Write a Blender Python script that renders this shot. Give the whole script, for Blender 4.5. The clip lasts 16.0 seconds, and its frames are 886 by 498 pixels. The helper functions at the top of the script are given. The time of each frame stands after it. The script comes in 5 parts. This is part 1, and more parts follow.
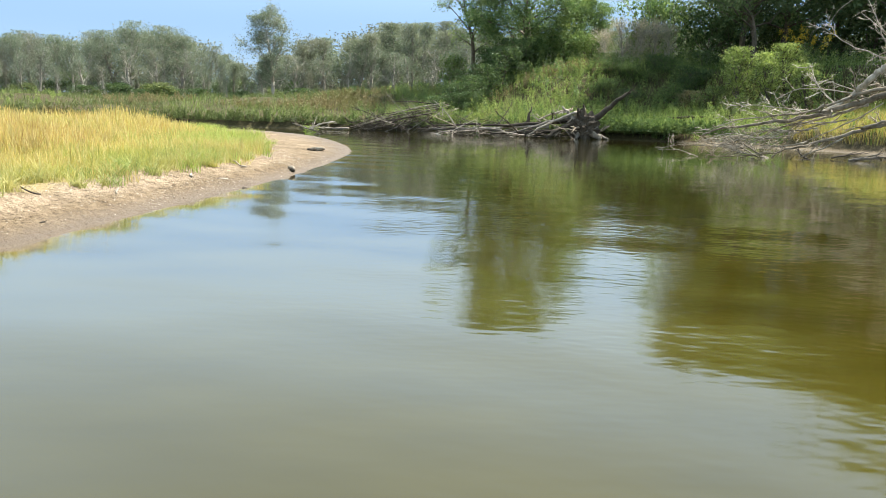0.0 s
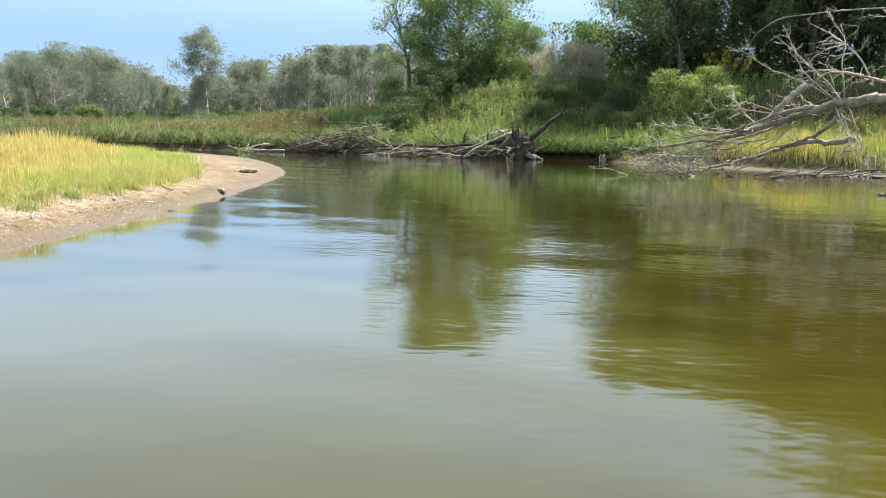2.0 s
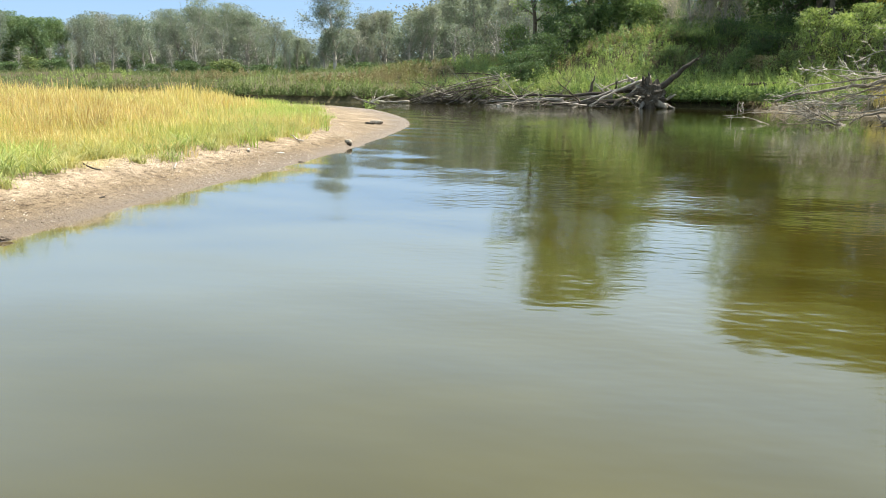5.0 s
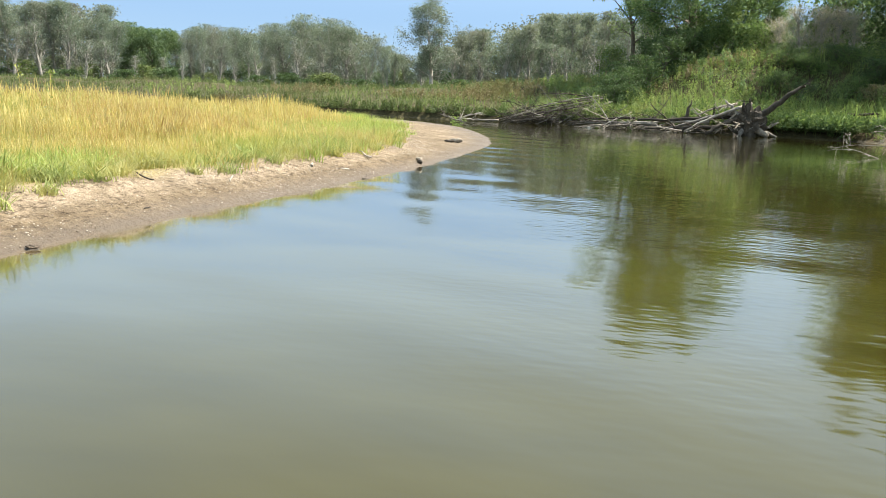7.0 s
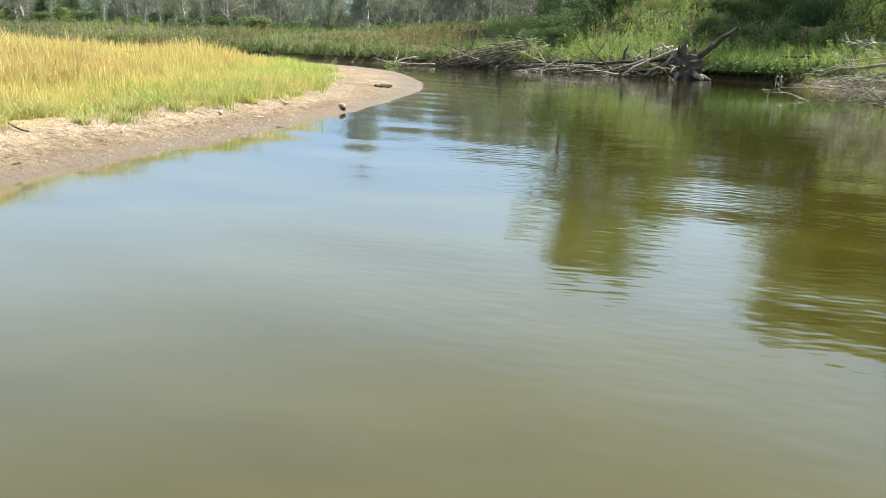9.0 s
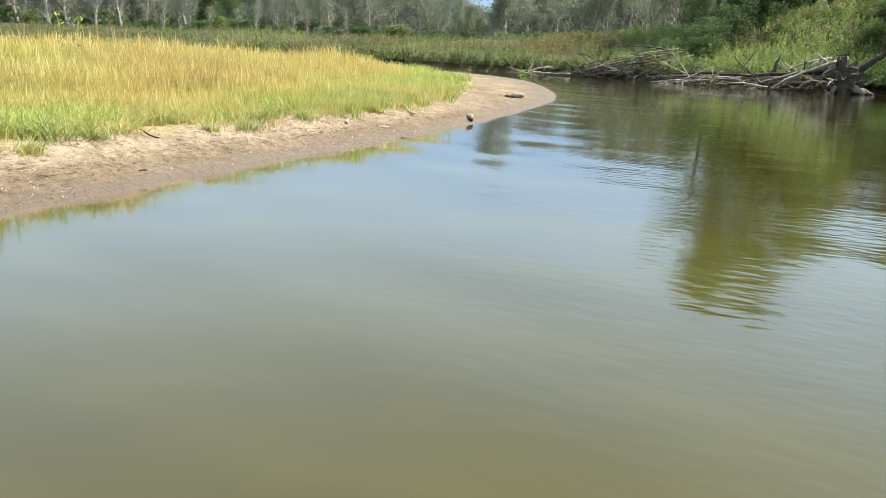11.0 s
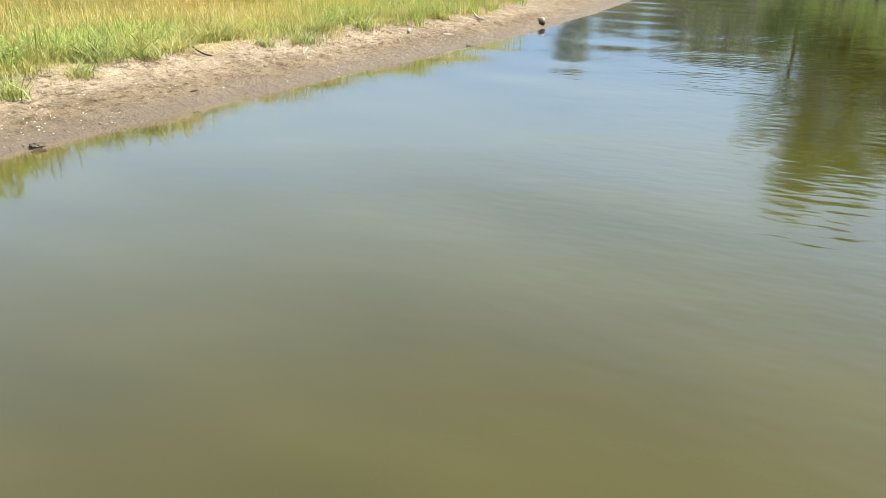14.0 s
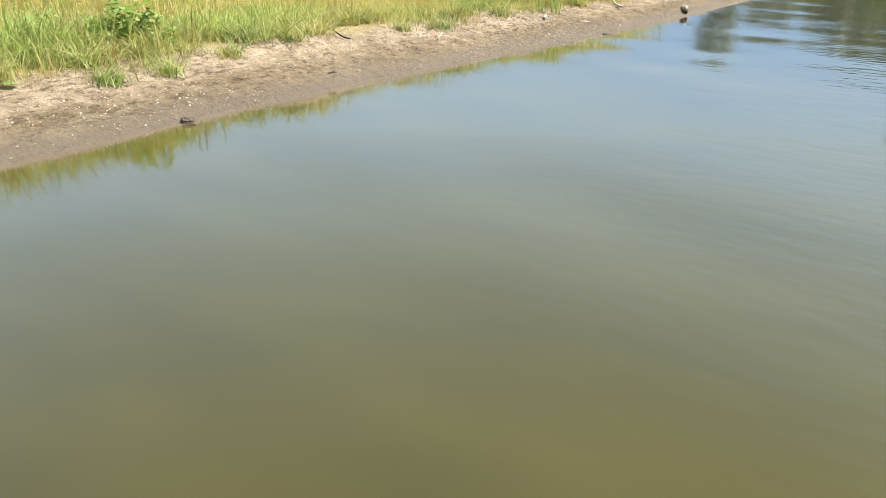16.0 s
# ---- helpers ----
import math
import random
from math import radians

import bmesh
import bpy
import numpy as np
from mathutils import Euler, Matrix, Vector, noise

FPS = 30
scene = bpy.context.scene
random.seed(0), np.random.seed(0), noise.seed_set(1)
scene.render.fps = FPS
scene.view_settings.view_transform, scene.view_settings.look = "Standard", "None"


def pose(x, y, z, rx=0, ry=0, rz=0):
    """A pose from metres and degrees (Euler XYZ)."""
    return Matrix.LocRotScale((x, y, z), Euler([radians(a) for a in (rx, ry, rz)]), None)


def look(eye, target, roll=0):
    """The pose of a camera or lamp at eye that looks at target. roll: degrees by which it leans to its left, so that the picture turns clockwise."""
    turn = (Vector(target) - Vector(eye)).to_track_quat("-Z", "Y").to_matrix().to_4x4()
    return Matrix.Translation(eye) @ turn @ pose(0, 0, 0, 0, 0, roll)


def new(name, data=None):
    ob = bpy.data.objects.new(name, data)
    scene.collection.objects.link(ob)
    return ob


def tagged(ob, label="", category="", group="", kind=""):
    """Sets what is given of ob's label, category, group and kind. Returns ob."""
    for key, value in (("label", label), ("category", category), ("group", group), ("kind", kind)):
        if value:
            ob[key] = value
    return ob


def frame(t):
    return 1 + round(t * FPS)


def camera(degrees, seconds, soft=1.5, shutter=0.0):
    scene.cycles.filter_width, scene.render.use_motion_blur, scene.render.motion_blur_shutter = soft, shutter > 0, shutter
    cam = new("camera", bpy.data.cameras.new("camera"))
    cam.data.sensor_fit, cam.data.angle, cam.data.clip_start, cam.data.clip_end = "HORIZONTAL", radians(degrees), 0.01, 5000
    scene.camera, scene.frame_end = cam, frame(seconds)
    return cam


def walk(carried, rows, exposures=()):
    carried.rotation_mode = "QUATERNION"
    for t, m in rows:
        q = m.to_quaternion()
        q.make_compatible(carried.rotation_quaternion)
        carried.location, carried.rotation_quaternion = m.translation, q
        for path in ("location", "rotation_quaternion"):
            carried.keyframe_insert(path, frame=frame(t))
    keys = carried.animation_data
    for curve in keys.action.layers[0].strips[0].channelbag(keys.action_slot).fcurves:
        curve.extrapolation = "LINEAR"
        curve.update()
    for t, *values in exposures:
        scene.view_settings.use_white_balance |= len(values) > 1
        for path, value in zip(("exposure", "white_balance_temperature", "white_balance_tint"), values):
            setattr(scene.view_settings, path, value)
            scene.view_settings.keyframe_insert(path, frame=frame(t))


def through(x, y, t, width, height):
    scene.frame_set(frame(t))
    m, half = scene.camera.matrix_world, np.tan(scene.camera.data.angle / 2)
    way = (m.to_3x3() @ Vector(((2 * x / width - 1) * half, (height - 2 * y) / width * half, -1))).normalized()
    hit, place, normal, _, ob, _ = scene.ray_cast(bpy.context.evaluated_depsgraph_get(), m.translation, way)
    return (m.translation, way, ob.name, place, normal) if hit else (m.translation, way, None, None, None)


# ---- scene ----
cam = camera(60.66, 16.0, 0.7)
PATH = [
    (0.0, pose(0.000, -0.000, 0.953, 79.786, -1.571, 0.283)),
    (0.5, pose(0.068, 0.005, 0.956, 81.296, 0.302, 1.824)),
    (1.0, pose(0.096, -0.020, 0.956, 82.047, 0.515, 0.171)),
    (1.5, pose(0.088, -0.004, 0.957, 82.199, -0.146, -2.233)),
    (2.0, pose(0.089, 0.012, 0.942, 81.490, -1.319, -4.324)),
    (2.5, pose(0.097, 0.016, 0.949, 80.594, -2.481, -5.509)),
    (3.0, pose(0.101, 0.014, 0.948, 79.337, -2.915, -5.530)),
    (3.5, pose(0.096, 0.000, 0.946, 75.331, -2.967, -4.563)),
    (4.0, pose(0.044, 0.003, 0.941, 71.949, -2.381, -1.850)),
    (4.5, pose(0.002, 0.038, 0.943, 72.879, -1.728, 1.861)),
    (5.0, pose(0.075, 0.103, 0.936, 77.678, -0.519, 4.887)),
    (5.2, pose(0.122, 0.143, 0.945, 79.433, -0.255, 5.226)),
    (7.3, pose(0.373, 0.574, 0.960, 78.527, -2.444, 12.438)),
    (7.5, pose(0.390, 0.620, 0.958, 78.008, -2.722, 12.091)),
    (8.0, pose(0.389, 0.725, 0.934, 76.586, -1.026, 12.610)),
    (8.5, pose(0.400, 0.846, 0.933, 75.771, -0.827, 10.129)),
    (9.0, pose(0.470, 0.966, 0.936, 74.959, -2.167, 7.640)),
    (9.5, pose(0.480, 1.059, 0.958, 75.601, -2.008, 13.616)),
    (9.7, pose(0.470, 1.086, 0.958, 75.864, -1.697, 15.506)),
    (11.8, pose(0.457, 1.486, 0.955, 73.508, -2.384, 17.814)),
    (12.0, pose(0.457, 1.522, 0.950, 72.733, -1.942, 16.334)),
    (12.5, pose(0.448, 1.578, 0.951, 70.495, -2.743, 12.767)),
    (13.0, pose(0.434, 1.587, 0.944, 68.011, -2.040, 18.425)),
    (13.5, pose(0.439, 1.596, 0.956, 67.419, -0.682, 21.970)),
    (14.0, pose(0.466, 1.618, 0.952, 68.174, -0.028, 23.009)),
    (14.5, pose(0.475, 1.599, 0.952, 68.192, 1.478, 27.365)),
    (15.0, pose(0.477, 1.626, 0.950, 68.222, 0.841, 28.652)),
    (15.5, pose(0.479, 1.628, 0.946, 67.380, 0.224, 29.131)),
    (16.0, pose(0.463, 1.618, 0.958, 67.157, 0.019, 32.820)),
]
walk(cam, PATH, [(0.0, 1.52, 6620, 10), (1.5, 1.52, 6620, 10), (2.5, 1.61, 6620, 10), (4.0, 1.62, 6620, 10), (5.0, 1.53, 6620, 10), (8.0, 1.42, 6620, 10), (8.5, 1.44, 6620, 10), (9.0, 1.52, 6620, 10), (9.5, 1.42, 6620, 10), (10.0, 1.40, 6620, 10), (12.5, 1.43, 6620, 10), (14.0, 1.34, 6620, 10), (16.0, 1.27, 6620, 10)])

# ---- world, sun, exposure ----
SUN_AZ, SUN_EL = 67.0, 57.0          # degrees clockwise from +y, degrees above the horizon
world = bpy.data.worlds.new("sky")
scene.world = world
world.use_nodes = True
wn = world.node_tree.nodes
sky = wn.new("ShaderNodeTexSky")
sky.sky_type, sky.sun_disc = "NISHITA", False
sky.sun_elevation, sky.sun_rotation = radians(SUN_EL), radians(SUN_AZ)
sky.dust_density, sky.ozone_density, sky.air_density = 0.05, 5.0, 1.0
haze = wn.new("ShaderNodeMix")          # summer haze in clear sky: pale blue low down, whitened overhead, unseen, to brighten water
haze.data_type = "RGBA"
haze.inputs[0].default_value = 0.75
up = wn.new("ShaderNodeSeparateXYZ")
world.node_tree.links.new(wn.new("ShaderNodeTexCoord").outputs["Generated"], up.inputs[0])
whitening = wn.new("ShaderNodeValToRGB")
whitening.color_ramp.interpolation = "EASE"
whitening.color_ramp.elements[0].position, whitening.color_ramp.elements[0].color = 0.09, (1.9, 3.1, 4.95, 1)
whitening.color_ramp.elements[1].position, whitening.color_ramp.elements[1].color = 0.25, (4.95, 6.5, 7.6, 1)
world.node_tree.links.new(up.outputs[2], whitening.inputs[0])
world.node_tree.links.new(whitening.outputs[0], haze.inputs[7])
world.node_tree.links.new(sky.outputs[0], haze.inputs[6])
world.node_tree.links.new(haze.outputs[2], wn["Background"].inputs[0])
wn["Background"].inputs[1].default_value = 0.068
sun = new("sun", bpy.data.lights.new("sun", "SUN"))
sun.data.energy, sun.data.angle, sun.data.color = 5.0, radians(0.6), (1.0, 0.97, 0.91)
sa, se = radians(SUN_AZ), radians(SUN_EL)
sun.matrix_world = look((0, 0, 0), (-math.sin(sa) * math.cos(se), -math.cos(sa) * math.cos(se), -math.sin(se)))


# ---- materials ----
def material(name, rough=0.8, spec=0.3):
    m = bpy.data.materials.new(name)
    m.use_nodes = True
    b = m.node_tree.nodes["Principled BSDF"]
    b.inputs["Roughness"].default_value = rough
    b.inputs["Specular IOR Level"].default_value = spec
    return m, m.node_tree.nodes, m.node_tree.links, b


def noise_node(n, l, scale, detail=4.0, rough=0.55, vector=None, stretch=None):
    t = n.new("ShaderNodeTexNoise")
    t.inputs["Scale"].default_value, t.inputs["Detail"].default_value, t.inputs["Roughness"].default_value = scale, detail, rough
    src = vector
    if src is None:
        src = n.new("ShaderNodeTexCoord").outputs["Object"]
    if stretch:
        mp = n.new("ShaderNodeMapping")
        mp.inputs["Scale"].default_value = stretch
        l.new(src, mp.inputs["Vector"])
        src = mp.outputs[0]
    l.new(src, t.inputs["Vector"])
    return t.outputs["Fac"]


def ramp(n, l, fac, stops):
    r = n.new("ShaderNodeValToRGB")
    e = r.color_ramp.elements
    while len(e) < len(stops):
        e.new(0.5)
    for el, (p, c) in zip(e, stops):
        el.position, el.color = p, (*c, 1)
    l.new(fac, r.inputs[0])
    return r.outputs[0]


def mix(n, l, fac, a, b, mode="MIX"):
    m = n.new("ShaderNodeMix")
    m.data_type, m.blend_type = "RGBA", mode
    for sock, v in ((m.inputs[0], fac), (m.inputs[6], a), (m.inputs[7], b)):
        if isinstance(v, (int, float)):
            sock.default_value = v
        elif isinstance(v, tuple):
            sock.default_value = (*v, 1)
        else:
            l.new(v, sock)
    return m.outputs[2]


def calc(n, l, op, a, b=0.0, clamp=False):
    m = n.new("ShaderNodeMath")
    m.operation, m.use_clamp = op, clamp
    for sock, v in zip(m.inputs, (a, b)):
        if isinstance(v, (int, float)):
            sock.default_value = v
        else:
            l.new(v, sock)
    return m.outputs[0]


def bump(n, l, b, height, strength=0.5, distance=0.02):
    k = n.new("ShaderNodeBump")
    k.inputs["Strength"].default_value, k.inputs["Distance"].default_value = strength, distance
    l.new(height, k.inputs["Height"])
    l.new(k.outputs[0], b.inputs["Normal"])


def foliage(name, low, mid, high, patch=0.35, dry=None, dry_amount=0.0, through=0.35, tip=None, rough=0.6, blotch=0.5):
    """Leaves and blades: hue varies from piece to piece and in patches; tip tints towards the end of a blade."""
    m, n, l, b = material(name, rough, 0.25)
    g = n.new("ShaderNodeNewGeometry")
    col = ramp(n, l, g.outputs["Random Per Island"], [(0.0, low), (0.5, mid), (1.0, high)])
    pos = g.outputs["Position"]
    if dry:
        f = noise_node(n, l, patch, 3.0, 0.6, pos)
        f = calc(n, l, "MULTIPLY", calc(n, l, "SUBTRACT", f, 0.62 - 0.3 * dry_amount, True), 5.0, True)
        col = mix(n, l, f, col, dry)
    if tip:
        a = n.new("ShaderNodeAttribute")
        a.attribute_name = "along"
        col = mix(n, l, calc(n, l, "POWER", a.outputs["Fac"], 1.3), col, tip)
    v = noise_node(n, l, 3.0, 2.0, 0.5, pos)
    col = mix(n, l, blotch, col, ramp(n, l, v, [(0.3, (0.62, 0.62, 0.62)), (0.7, (1.25, 1.25, 1.25))]), "MULTIPLY")
    l.new(col, b.inputs["Base Color"])
    tr = n.new("ShaderNodeBsdfTranslucent")
    l.new(mix(n, l, 1.0, col, (1.1, 1.1, 0.75), "MULTIPLY"), tr.inputs["Color"])
    ms = n.new("ShaderNodeMixShader")
    ms.inputs[0].default_value = through
    l.new(b.outputs[0], ms.inputs[1])
    l.new(tr.outputs[0], ms.inputs[2])
    l.new(ms.outputs[0], n["Material Output"].inputs["Surface"])
    return m


def bark(name, dark, light, scale=6.0, rough=0.85):
    m, n, l, b = material(name, rough, 0.2)
    co = n.new("ShaderNodeTexCoord").outputs["Object"]
    f = noise_node(n, l, scale, 6.0, 0.65, co)
    w = noise_node(n, l, scale * 4, 3.0, 0.6, co, (1, 1, 0.25))
    o = n.new("ShaderNodeObjectInfo").outputs["Random"]
    col = ramp(n, l, f, [(0.3, dark), (0.7, light)])
    col = mix(n, l, 0.6, col, ramp(n, l, w, [(0.35, (0.45, 0.43, 0.4)), (0.65, (1.1, 1.1, 1.1))]), "MULTIPLY")
    col = mix(n, l, 0.7, col, ramp(n, l, o, [(0.0, (0.55, 0.52, 0.48)), (1.0, (1.2, 1.18, 1.12))]), "MULTIPLY")
    l.new(col, b.inputs["Base Color"])
    bump(n, l, b, w, 0.6, 0.02)
    return m


def make_water():
    m, n, l, b = material("murky_water", 0.1, 0.5)
    b.inputs["IOR"].default_value = 1.33
    b.inputs["Coat Weight"].default_value, b.inputs["Coat IOR"].default_value = 1.0, 1.33
    pos = n.new("ShaderNodeNewGeometry").outputs["Position"]
    # murk colour varied at two noise scales
    mottle = noise_node(n, l, 0.5, 3.0, 0.5, pos, (0.45, 1.0, 1.0))
    mottle_fine = noise_node(n, l, 1.7, 2.0, 0.55, pos, (0.5, 1.0, 1.0))
    mottle = calc(n, l, "ADD", calc(n, l, "MULTIPLY", mottle, 0.55), calc(n, l, "MULTIPLY", mottle_fine, 0.45))
    sh, ru = n.new("ShaderNodeAttribute"), n.new("ShaderNodeAttribute")
    sh.attribute_name, ru.attribute_name = "shallow", "ruffle"
    col = ramp(n, l, mottle, [(0.31, (0.027, 0.0215, 0.0015)), (0.69, (0.055, 0.0445, 0.0045))])
    l.new(mix(n, l, sh.outputs["Fac"], col, (0.15, 0.108, 0.066)), b.inputs["Base Color"])
    # film and fine ripples soften the surface beside the bar, the open reach is clearer
    patch = noise_node(n, l, 0.22, 2.0, 0.5, pos, (0.6, 1.0, 1.0))
    patch = calc(n, l, "MULTIPLY", calc(n, l, "SUBTRACT", patch, 0.36, True), 3.2, True)
    rough = calc(n, l, "SUBTRACT", 0.082, calc(n, l, "MULTIPLY", ru.outputs["Fac"], 0.034))
    l.new(rough, b.inputs["Roughness"])
    l.new(rough, b.inputs["Coat Roughness"])
    # long low swell, short rolling waves, short-crested ripples in patches
    swell = noise_node(n, l, 0.8, 1.0, 0.35, pos, (0.7, 1.0, 1.0))
    roll = noise_node(n, l, 2.4, 0.0, 0.4, pos, (0.45, 1.0, 1.0))
    turned = n.new("ShaderNodeMapping")
    turned.inputs["Rotation"].default_value = (0, 0, 0.5)
    l.new(pos, turned.inputs["Vector"])
    ripple = calc(n, l, "ADD", noise_node(n, l, 14.0, 1.0, 0.5, pos, (0.36, 1.0, 1.0)), noise_node(n, l, 10.0, 1.0, 0.5, turned.outputs[0], (0.4, 1.0, 1.0)))
    st = n.new("ShaderNodeAttribute")
    st.attribute_name = "stir"
    patch = calc(n, l, "MULTIPLY", patch, st.outputs["Fac"])
    h = calc(n, l, "MULTIPLY", calc(n, l, "MULTIPLY", swell, calc(n, l, "SUBTRACT", 1.0, calc(n, l, "MULTIPLY", ru.outputs["Fac"], 0.78))), 0.018)
    h = calc(n, l, "ADD", h, calc(n, l, "MULTIPLY", roll, 0.0026))
    band = noise_node(n, l, 1.3, 0.0, 0.4, turned.outputs[0], (0.3, 1.0, 1.0))
    h = calc(n, l, "ADD", h, calc(n, l, "MULTIPLY", calc(n, l, "MULTIPLY", band, calc(n, l, "SUBTRACT", 1.0, ru.outputs["Fac"])), 0.02))
    h = calc(n, l, "ADD", h, calc(n, l, "MULTIPLY", calc(n, l, "MULTIPLY", ripple, calc(n, l, "ADD", calc(n, l, "MULTIPLY", patch, 0.93), 0.07)), 0.0032))
    bump(n, l, b, h, 1.0, 1.0)
    l.new(b.inputs["Normal"].links[0].from_socket, b.inputs["Coat Normal"])
    return m


def make_ground():
    m, n, l, b = material("bank_soil", 0.95, 0.15)
    g = n.new("ShaderNodeNewGeometry")
    pos = g.outputs["Position"]
    a = n.new("ShaderNodeAttribute")
    a.attribute_name = "sand"
    big = noise_node(n, l, 0.9, 5.0, 0.6, pos)
    mid = noise_node(n, l, 7.0, 6.0, 0.7, pos)
    fine = noise_node(n, l, 140.0, 4.0, 0.7, pos)
    sand = ramp(n, l, mid, [(0.3, (0.105, 0.083, 0.056)), (0.5, (0.165, 0.135, 0.097)), (0.72, (0.235, 0.197, 0.148))])
    sand = mix(n, l, 0.7, sand, ramp(n, l, fine, [(0.34, (0.40, 0.38, 0.35)), (0.5, (1.0, 1.0, 1.0)), (0.68, (1.6, 1.56, 1.48))]), "MULTIPLY")
    pits = noise_node(n, l, 24.0, 5.0, 0.78, pos, (1.0, 0.5, 1.0))
    # shadows of cracks and dents darkened into the sand colour
    sand = mix(n, l, 0.85, sand, ramp(n, l, pits, [(0.39, (0.30, 0.27, 0.24)), (0.48, (1.0, 1.0, 1.0)), (0.75, (1.18, 1.18, 1.15))]), "MULTIPLY")
    sand = mix(n, l, 0.6, sand, ramp(n, l, big, [(0.35, (0.72, 0.69, 0.65)), (0.65, (1.2, 1.18, 1.15))]), "MULTIPLY")
    z = n.new("ShaderNodeSeparateXYZ")
    l.new(pos, z.inputs[0])
    dr = n.new("ShaderNodeAttribute")
    dr.attribute_name = "dry"
    dry = calc(n, l, "ADD", dr.outputs["Fac"], calc(n, l, "MULTIPLY", calc(n, l, "SUBTRACT", big, 0.5), 1.1), True)
    sand = mix(n, l, dry, mix(n, l, 1.0, sand, (1.06, 0.97, 0.86), "MULTIPLY"), mix(n, l, 1.0, sand, (1.86, 1.78, 1.73), "MULTIPLY"))
    wet = calc(n, l, "SUBTRACT", 1.0, calc(n, l, "MULTIPLY", calc(n, l, "ADD", calc(n, l, "MULTIPLY", mid, 0.05), calc(n, l, "SUBTRACT", z.outputs[2], 0.045)), 14.0, True), True)
    sand = mix(n, l, wet, sand, mix(n, l, big, (0.128, 0.097, 0.068), (0.17, 0.133, 0.096)))
    # earth kept this dark to hold the undercut bank's shade
    soil = ramp(n, l, mid, [(0.3, (0.034, 0.03, 0.015)), (0.55, (0.075, 0.063, 0.029)), (0.8, (0.14, 0.11, 0.055))])
    lit = n.new("ShaderNodeAttribute")
    lit.attribute_name = "litter"
    straw = ramp(n, l, fine, [(0.3, (0.16, 0.12, 0.05)), (0.5, (0.34, 0.27, 0.12)), (0.75, (0.5, 0.42, 0.22))])
    soil = mix(n, l, lit.outputs["Fac"], soil, straw)
    l.new(mix(n, l, a.outputs["Fac"], soil, sand), b.inputs["Base Color"])
    l.new(calc(n, l, "SUBTRACT", 0.95, calc(n, l, "MULTIPLY", wet, 0.45)), b.inputs["Roughness"])
    dents = noise_node(n, l, 14.0, 3.0, 0.6, pos)
    bump(n, l, b, calc(n, l, "ADD", dents, calc(n, l, "ADD", calc(n, l, "MULTIPLY", fine, 0.25), calc(n, l, "MULTIPLY", pits, 0.5))), 1.0, 0.05)
    return m


WATER, GROUND = make_water(), make_ground()
GOLD = foliage("golden_grass", (0.365, 0.272, 0.092), (0.475, 0.38, 0.152), (0.57, 0.482, 0.255), 0.7, (0.33, 0.37, 0.10), 0.6, 0.5)
RUSSET = foliage("russet_grass", (0.38, 0.255, 0.10), (0.47, 0.34, 0.15), (0.54, 0.42, 0.22), 0.7, None, 0, 0.5)
LUSH = foliage("lush_grass", (0.20, 0.265, 0.06), (0.31, 0.395, 0.10), (0.45, 0.51, 0.18), 1.6, (0.46, 0.43, 0.17), 0.35, 0.45)
LOCUST = foliage("locust_leaves", (0.16, 0.215, 0.09), (0.235, 0.30, 0.13), (0.33, 0.39, 0.19), 0.4, None, 0, 0.5)
STRAW = foliage("pale_seed_stalks", (0.52, 0.40, 0.14), (0.60, 0.49, 0.20), (0.66, 0.57, 0.28), 0.5, None, 0, 0.45)
FRESH = foliage("fresh_green_grass", (0.155, 0.205, 0.06), (0.265, 0.32, 0.10), (0.41, 0.44, 0.175), 1.3, (0.46, 0.41, 0.18), 0.62, 0.42)
BANKGRASS = foliage("bank_grass", (0.115, 0.175, 0.05), (0.20, 0.275, 0.085), (0.32, 0.385, 0.15), 0.22, (0.29, 0.26, 0.115), 0.22, 0.50)
MEADOW = foliage("meadow_weeds", (0.082, 0.112, 0.042), (0.135, 0.178, 0.064), (0.215, 0.255, 0.105), 0.2, (0.17, 0.14, 0.07), 0.3, 0.42)
FIELD = foliage("field_weeds", (0.082, 0.11, 0.043), (0.135, 0.172, 0.07), (0.22, 0.245, 0.115), 0.09, (0.20, 0.14, 0.08), 0.25, 0.45)
# darker leaves with the shade under the trees put into their colour
SHADED = foliage("shaded_shrub_leaves", (0.045, 0.08, 0.03), (0.07, 0.115, 0.045), (0.115, 0.165, 0.07), 0.4, None, 0, 0.4)
WEED = foliage("leafy_weeds", (0.08, 0.13, 0.045), (0.13, 0.20, 0.07), (0.225, 0.29, 0.11), 0.3, (0.2, 0.2, 0.08), 0.2, 0.50)
MAPLE = foliage("maple_leaves", (0.085, 0.145, 0.057), (0.14, 0.22, 0.083), (0.24, 0.325, 0.13), 0.25, (0.16, 0.19, 0.05), 0.25, 0.38)
# grey leaves of the far trees, with bluish distance haze put into the colour
POPLAR = foliage("hazy_grey_poplar_leaves", (0.112, 0.145, 0.11), (0.165, 0.20, 0.158), (0.24, 0.275, 0.225), 0.09, (0.185, 0.185, 0.16), 0.5, 0.5, None, 0.6, 0.2)
DARKTREE = foliage("dark_tree_leaves", (0.07, 0.12, 0.055), (0.115, 0.175, 0.08), (0.19, 0.25, 0.12), 0.2, (0.12, 0.13, 0.06), 0.3, 0.45)
BEIGE = foliage("dry_brush_twigs", (0.33, 0.29, 0.22), (0.43, 0.385, 0.30), (0.54, 0.49, 0.39), 0.4, (0.15, 0.18, 0.07), 0.5, 0.45)
SUNWEED = foliage("yellow_green_weeds", (0.165, 0.225, 0.07), (0.25, 0.325, 0.105), (0.36, 0.415, 0.165), 0.4, None, 0, 0.50)
